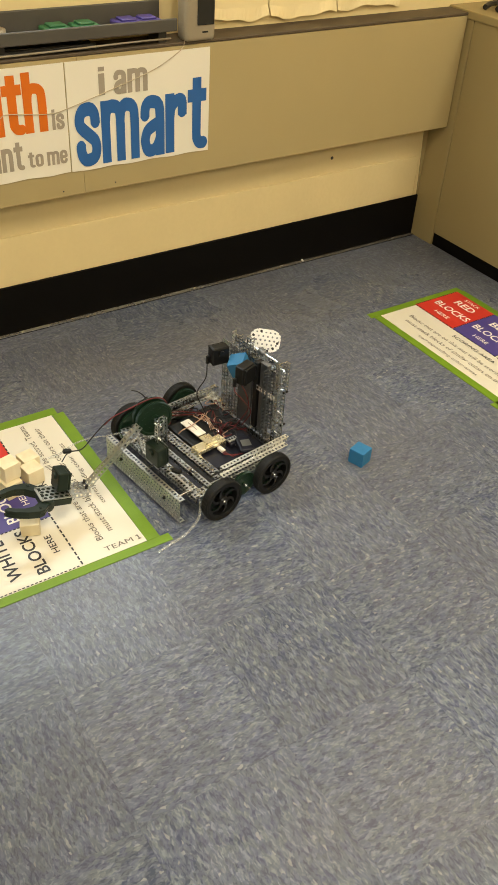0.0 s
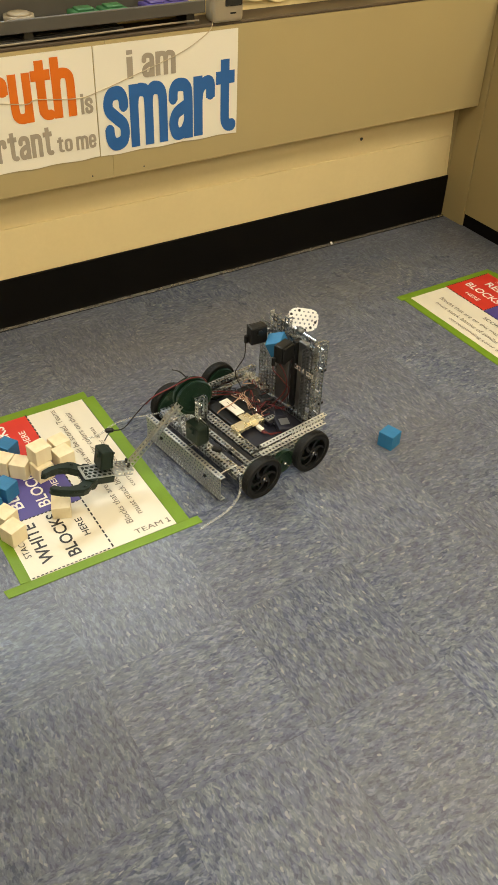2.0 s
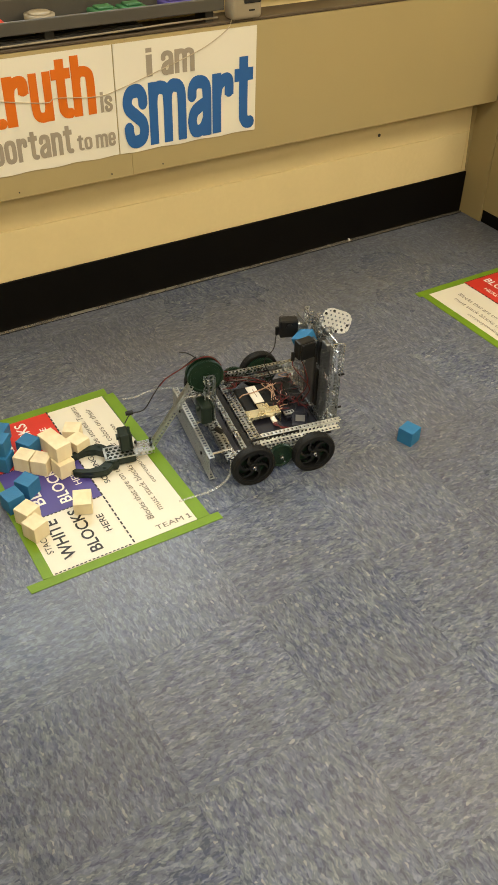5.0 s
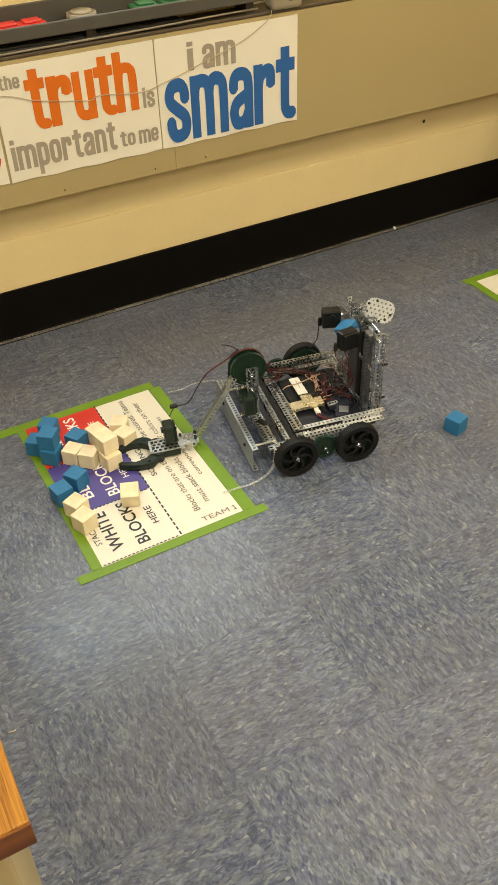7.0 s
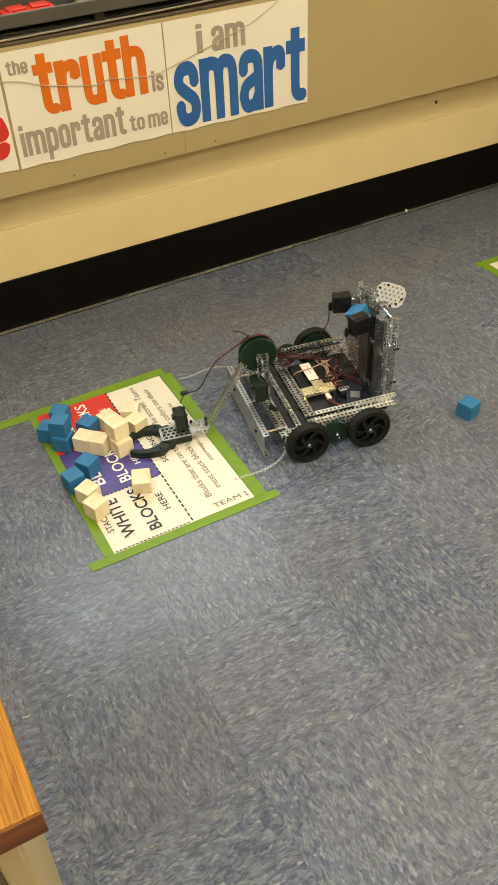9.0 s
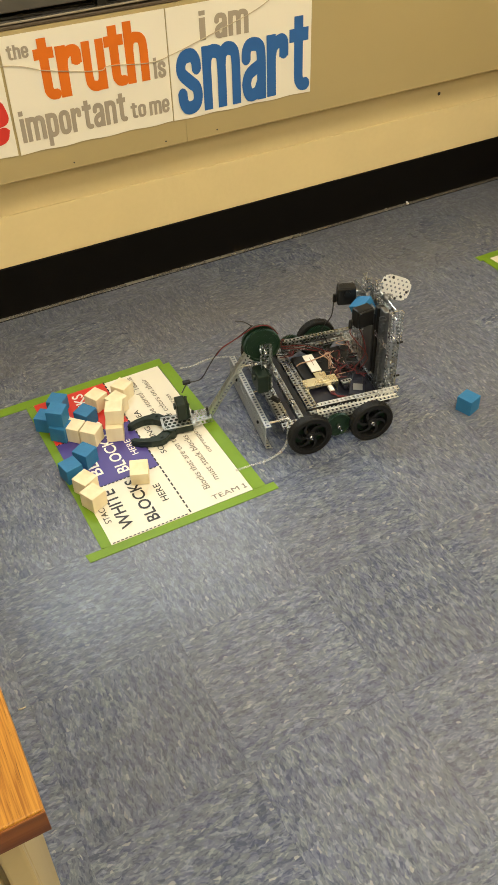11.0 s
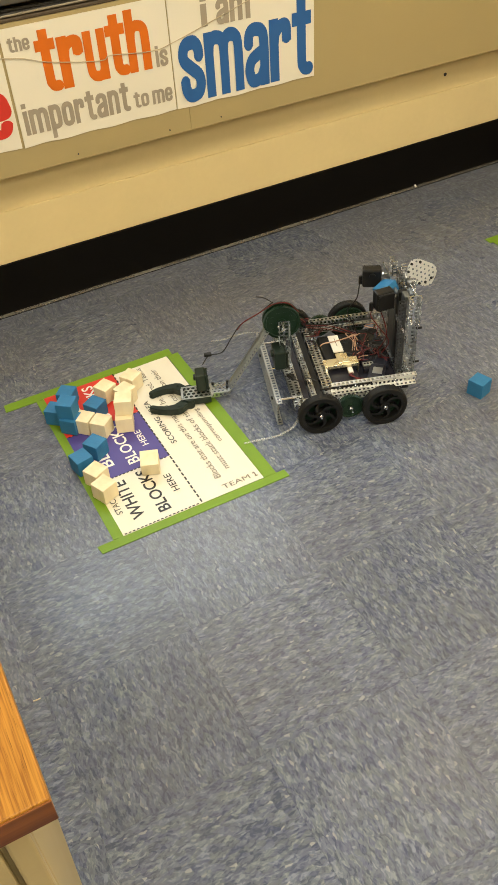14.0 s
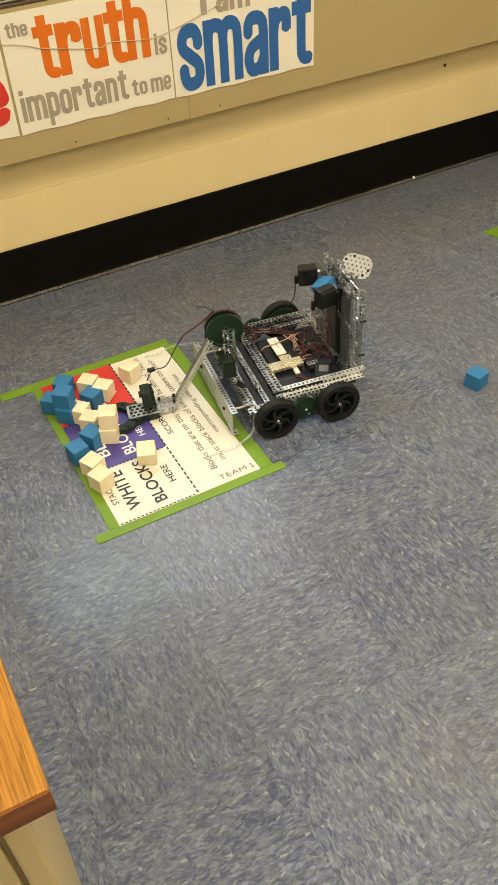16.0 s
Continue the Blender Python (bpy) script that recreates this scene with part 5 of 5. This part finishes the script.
def jaw(side):
    """One jaw: an angular plate with a pointed elbow, closing at its tip."""
    bm = bmesh.new()
    edge = [(0.370, 0.013), (0.375, 0.030), (0.392, 0.037), (0.404, 0.050), (0.417, 0.0545), (0.443, 0.052), (0.470, 0.044), (0.488, 0.034), (0.490, 0.0275),
            (0.483, 0.0235), (0.468, 0.0305), (0.447, 0.0355), (0.424, 0.0325), (0.408, 0.020), (0.394, 0.012)]
    mid = (0.430, 0.041)
    rings = []
    for z, s in ((0.013, 0.97), (0.0145, 1.0), (0.0205, 1.0), (0.021, 0.95), (0.0240, 0.95), (0.0245, 1.0), (0.0300, 1.0), (0.0315, 0.96)):
        rings.append([bm.verts.new(C(mid[0] + (x - mid[0]) * s, -0.185 + side * (mid[1] + (o - mid[1]) * s), z)) for x, o in edge])
    n = len(edge)
    for a, b in zip(rings, rings[1:]):
        for k in range(n):
            bm.faces.new((a[k], a[(k + 1) % n], b[(k + 1) % n], b[k]))
    bm.faces.new(rings[0])
    bm.faces.new(rings[-1])
    cyl(bm, C(0.386, -0.185 + side * 0.022, 0.009), C(0.386, -0.185 + side * 0.022, 0.036), 0.0115, 18)
    cyl(bm, C(0.413, -0.185 + side * 0.042, 0.033), C(0.413, -0.185 + side * 0.042, 0.0348), 0.0040, 10)
    return part("jaw", bm, GREENM, arm, "dark green plastic claw jaw")


JAWS = [jaw(1), jaw(-1)]
bm = bmesh.new()
tube(bm, [A(0.345, -0.222, 0.092), A(0.325, -0.235, 0.108), A(0.290, -0.240, 0.110), A(0.262, -0.240, 0.150), A(0.235, -0.235, 0.190), A(0.190, -0.235, 0.215), A(0.150, -0.230, 0.247)], 0.0015, 5, 8)
part("arm_wire", bm, WIRE_BLACK, arm, "thin dark wire to the claw motor")
bm = bmesh.new()
tube(bm, [A(0.246, -0.2355, 0.175), A(0.228, -0.234, 0.196), A(0.190, -0.232, 0.217), A(0.150, -0.2165, 0.2490), A(0.115, -0.2165, 0.246), A(0.090, -0.22, 0.215)], 0.0016, 5, 8)
part("arm_wire", bm, WIRE_RED, arm, "thin red wire over the gear")
part("wire_plug", boxm(*(v for pair in zip(A(0.318, -0.243, 0.1045), A(0.338, -0.233, 0.1145)) for v in pair), 0.002, 1), BLACKP, arm, "black wire plug")
bm = bmesh.new()
tube(bm, [A(0.150, -0.236, 0.240), A(0.170, -0.238, 0.256), A(0.190, -0.240, 0.262)], 0.0014, 5, 6)
part("arm_wire", bm, WIRE_BLACK, arm, "stub of black wire")

# dark red bundle from the gear down to the far rail
for k in range(5):
    bm = bmesh.new()
    tube(bm, [(0.092 - 0.004 * k, -0.235 - 0.006 * k, 0.196 - 0.01 * k), (0.070 - 0.006 * k, -0.262 - 0.005 * k, 0.150), (0.050 + 0.004 * k, -0.292, 0.110 + 0.004 * k), (0.012 - 0.010 * k, -0.306 - 0.003 * k, 0.090), (-0.040 - 0.012 * k, -0.300 + 0.006 * k, 0.078)], 0.0013, 5, 8)
    part("red_wire" if k % 2 else "black_wire", bm, WIRE_RED if k % 2 else WIRE_BLACK, robot, "loose thin wire")

# bright screws and dark bolts
for x, y, z, d in ((0.133, -0.186, 0.150, 1), (0.133, -0.186, 0.095, 1), (0.146, -0.186, 0.205, 1), (-0.171, -0.066, 0.085, 1), (-0.120, -0.066, 0.085, 1), (-0.020, -0.066, 0.085, 1), (0.020, -0.066, 0.085, 1),
                   (0.10, -0.036, 0.052, 1), (-0.10, -0.036, 0.052, 1), (0.040, -0.036, 0.052, 1)):
    bm = bmesh.new()
    cyl(bm, (x, y, z), (x, y + 0.006, z), 0.0036, 8)
    cyl(bm, (x, y + 0.006, z), (x, y + 0.0085, z), 0.0022, 8)
    part("screw", bm, BRIGHT, robot)
for x, y, z in ((0.119, -0.062, 0.0725), (0.132, -0.300, 0.0725), (0.085, -0.120, 0.0725), (0.085, -0.250, 0.0725), (0.044, -0.090, 0.070), (0.044, -0.310, 0.070), (-0.151, -0.110, 0.0725), (-0.151, -0.300, 0.0725), (0.119, -0.260, 0.0725)):
    bm = bmesh.new()
    cyl(bm, (x, y, z), (x, y, z + 0.0045), 0.0036, 8)
    part("screw", bm, BRIGHT, robot)
for y, z in ((-0.10, 0.052), (-0.28, 0.052)):
    bm = bmesh.new()
    cyl(bm, (0.1815, y, z), (0.185, y, z), 0.0042, 8)
    part("bolt", bm, BLACKP, robot, "black bolt head on the bumper")
for x, y, z in ((0.288, -0.206, 0.0372), (0.290, -0.186, 0.0372), (0.326, -0.205, 0.0372)):
    bm = bmesh.new()
    cyl(bm, A(x, y, z), A(x, y, z + 0.006), 0.0036, 8)
    part("bolt", bm, BLACKP, arm, "black bolt head at the wrist")
bm = bmesh.new()
cyl(bm, (-0.176, -0.186, 0.285), (-0.176, -0.168, 0.285), 0.008, 20)
part("pulley", bm, DULL, robot, "small shiny pulley on the tower top", True)
bm = bmesh.new()
cyl(bm, (-0.176, -0.240, 0.285), (-0.176, -0.120, 0.285), 0.0022, 8)
part("axle", bm, BRIGHT, robot)

# a blue block held in the tower
held = boxm(-BLOCK / 2, BLOCK / 2, -BLOCK / 2, BLOCK / 2, -BLOCK / 2, BLOCK / 2, 0.0011, 2)
hb = part("held_block", held, BLUE_BLOCK, robot, "blue painted wooden cube held in the tower")
hb.matrix_basis = pose(-0.132, -0.210, 0.246, 22, 12, 36)


# ---- floor tiles, laid with their grain turned from one to the next ----
TILE, TILE_X, TILE_Y = 0.3048, 0.2650, 0.8977


def floor_tiles():
    h, t = TILE / 2 - 0.00006, 0.0025
    bm = bmesh.new()
    rings = [[bm.verts.new((sx * r, sy * r, z)) for sx, sy in ((-1, -1), (1, -1), (1, 1), (-1, 1))] for r, z in ((h, -t), (h, -0.00018), (h - 0.00015, 0.0))]
    for a, b in zip(rings, rings[1:]):
        for k in range(4):
            bm.faces.new((a[k], a[(k + 1) % 4], b[(k + 1) % 4], b[k]))
    bm.faces.new(rings[-1])
    me = bpy.data.meshes.new("tile")
    bmesh.ops.recalc_face_normals(bm, faces=bm.faces[:])
    bm.to_mesh(me)
    bm.free()
    me.materials.append(FLOOR)
    random.seed(21)
    for i in range(-11, 10):
        for j in range(-8, 6):
            if (i < -7 or i > 8) and j < -2:
                continue
            ob = new("tile", me)
            ob.parent = floor
            ob.matrix_basis = pose(TILE_X + (i + 0.5) * TILE, TILE_Y + (j + 0.5) * TILE, 0, 0, 0, (90 if (i + j) % 2 == 0 else 0) + 180 * random.randint(0, 1))
    # the rest of the floor, behind
    far = TILE_Y - 8 * TILE
    bm = bmesh.new()
    box(bm, X0 - 0.1, X1 + 0.1, Y0 - 0.1, far - 0.001, -0.0024, -0.0001)
    for a, b in ((X0 - 0.1, TILE_X - 7 * TILE - 0.001), (TILE_X + 9 * TILE + 0.001, X1 + 0.1)):
        box(bm, a, b, far, TILE_Y - 2 * TILE - 0.001, -0.0024, -0.0001)
    box(bm, X0 - 0.1, TILE_X - 11 * TILE - 0.001, TILE_Y - 2 * TILE, WALL_Y + 0.1, -0.0024, -0.0001)
    tagged(part("floor_tiles", bm, FLOOR, floor), "", "", "", "stuff")


floor_tiles()

ROBOT_ROWS = [
    (0.0, 1.1718, 1.4893, 187.8), (0.5, 1.1718, 1.4886, 187.8), (1.0, 1.1720, 1.4883, 188.0), (1.5, 1.1400, 1.4825, 188.2),
    (2.0, 1.2045, 1.4930, 188.2), (2.5, 1.2548, 1.5022, 185.0), (3.0, 1.2575, 1.5024, 184.2), (3.6, 1.247, 1.506, 181.0), (4.6, 1.174, 1.521, 172.0),
    (5.3, 1.1513, 1.5280, 169.4), (9.0, 1.1513, 1.5275, 170.0), (10.6, 1.1520, 1.5270, 169.7), (11.5, 1.1670, 1.5262, 168.3),
    (12.0, 1.1430, 1.5442, 161.0), (12.5, 1.1650, 1.5366, 161.6), (13.0, 1.1928, 1.5230, 164.5), (13.5, 1.1830, 1.5335, 160.7),
    (14.0, 1.1698, 1.5386, 161.0), (14.5, 1.1378, 1.5525, 159.6), (15.0, 1.1044, 1.5644, 159.5), (15.5, 1.0849, 1.5628, 166.6), (16.0, 1.0662, 1.5613, 172.2)]
ARM_ROWS = [(0.0, 12.6, -10.0), (3.0, 12.6, -10.0), (3.6, 11.2, -8.5), (4.8, -1.0, -3.5), (5.3, -1.8, -3.0), (11.0, -1.8, -3.0), (11.5, -1.8, -2.5), (15.0, -1.8, -3.0), (16.0, -3.0, -6.0)]


def motions():
    walk(robot, [(t, pose(x, y, 0, 0, 0, a)) for t, x, y, a in ROBOT_ROWS])
    walk(arm, [(t, pose(AX, AY, AZ, 0, -a, b)) for t, a, b in ARM_ROWS])
    for k, rows in BLOCK_ROWS.items():
        lift = 0.0003 * "abecfgd".index(k)
        walk(MOVERS[k], [(t, pose(x, y, (H2 if level else H1) + lift, 0, 0, turn)) for t, x, y, level, turn in rows])
    # wheels roll with the way gone by their own side
    for wheel, x in zip(WHEELS, (0.08, -0.08, 0.08, -0.08)):
        y = wheel.location.y
        rows, turn, before = [], 0.0, None
        for t, rx, ry, a in ROBOT_ROWS:
            c, s = math.cos(radians(a)), math.sin(radians(a))
            here = Vector((rx - s * y, ry + c * y))
            if before is not None:
                turn += (here - before).dot(Vector((c, s))) / RW
            before = here
            rows.append((t, pose(x, y, RW, 0, math.degrees(turn), 0)))
        walk(wheel, rows)


motions()
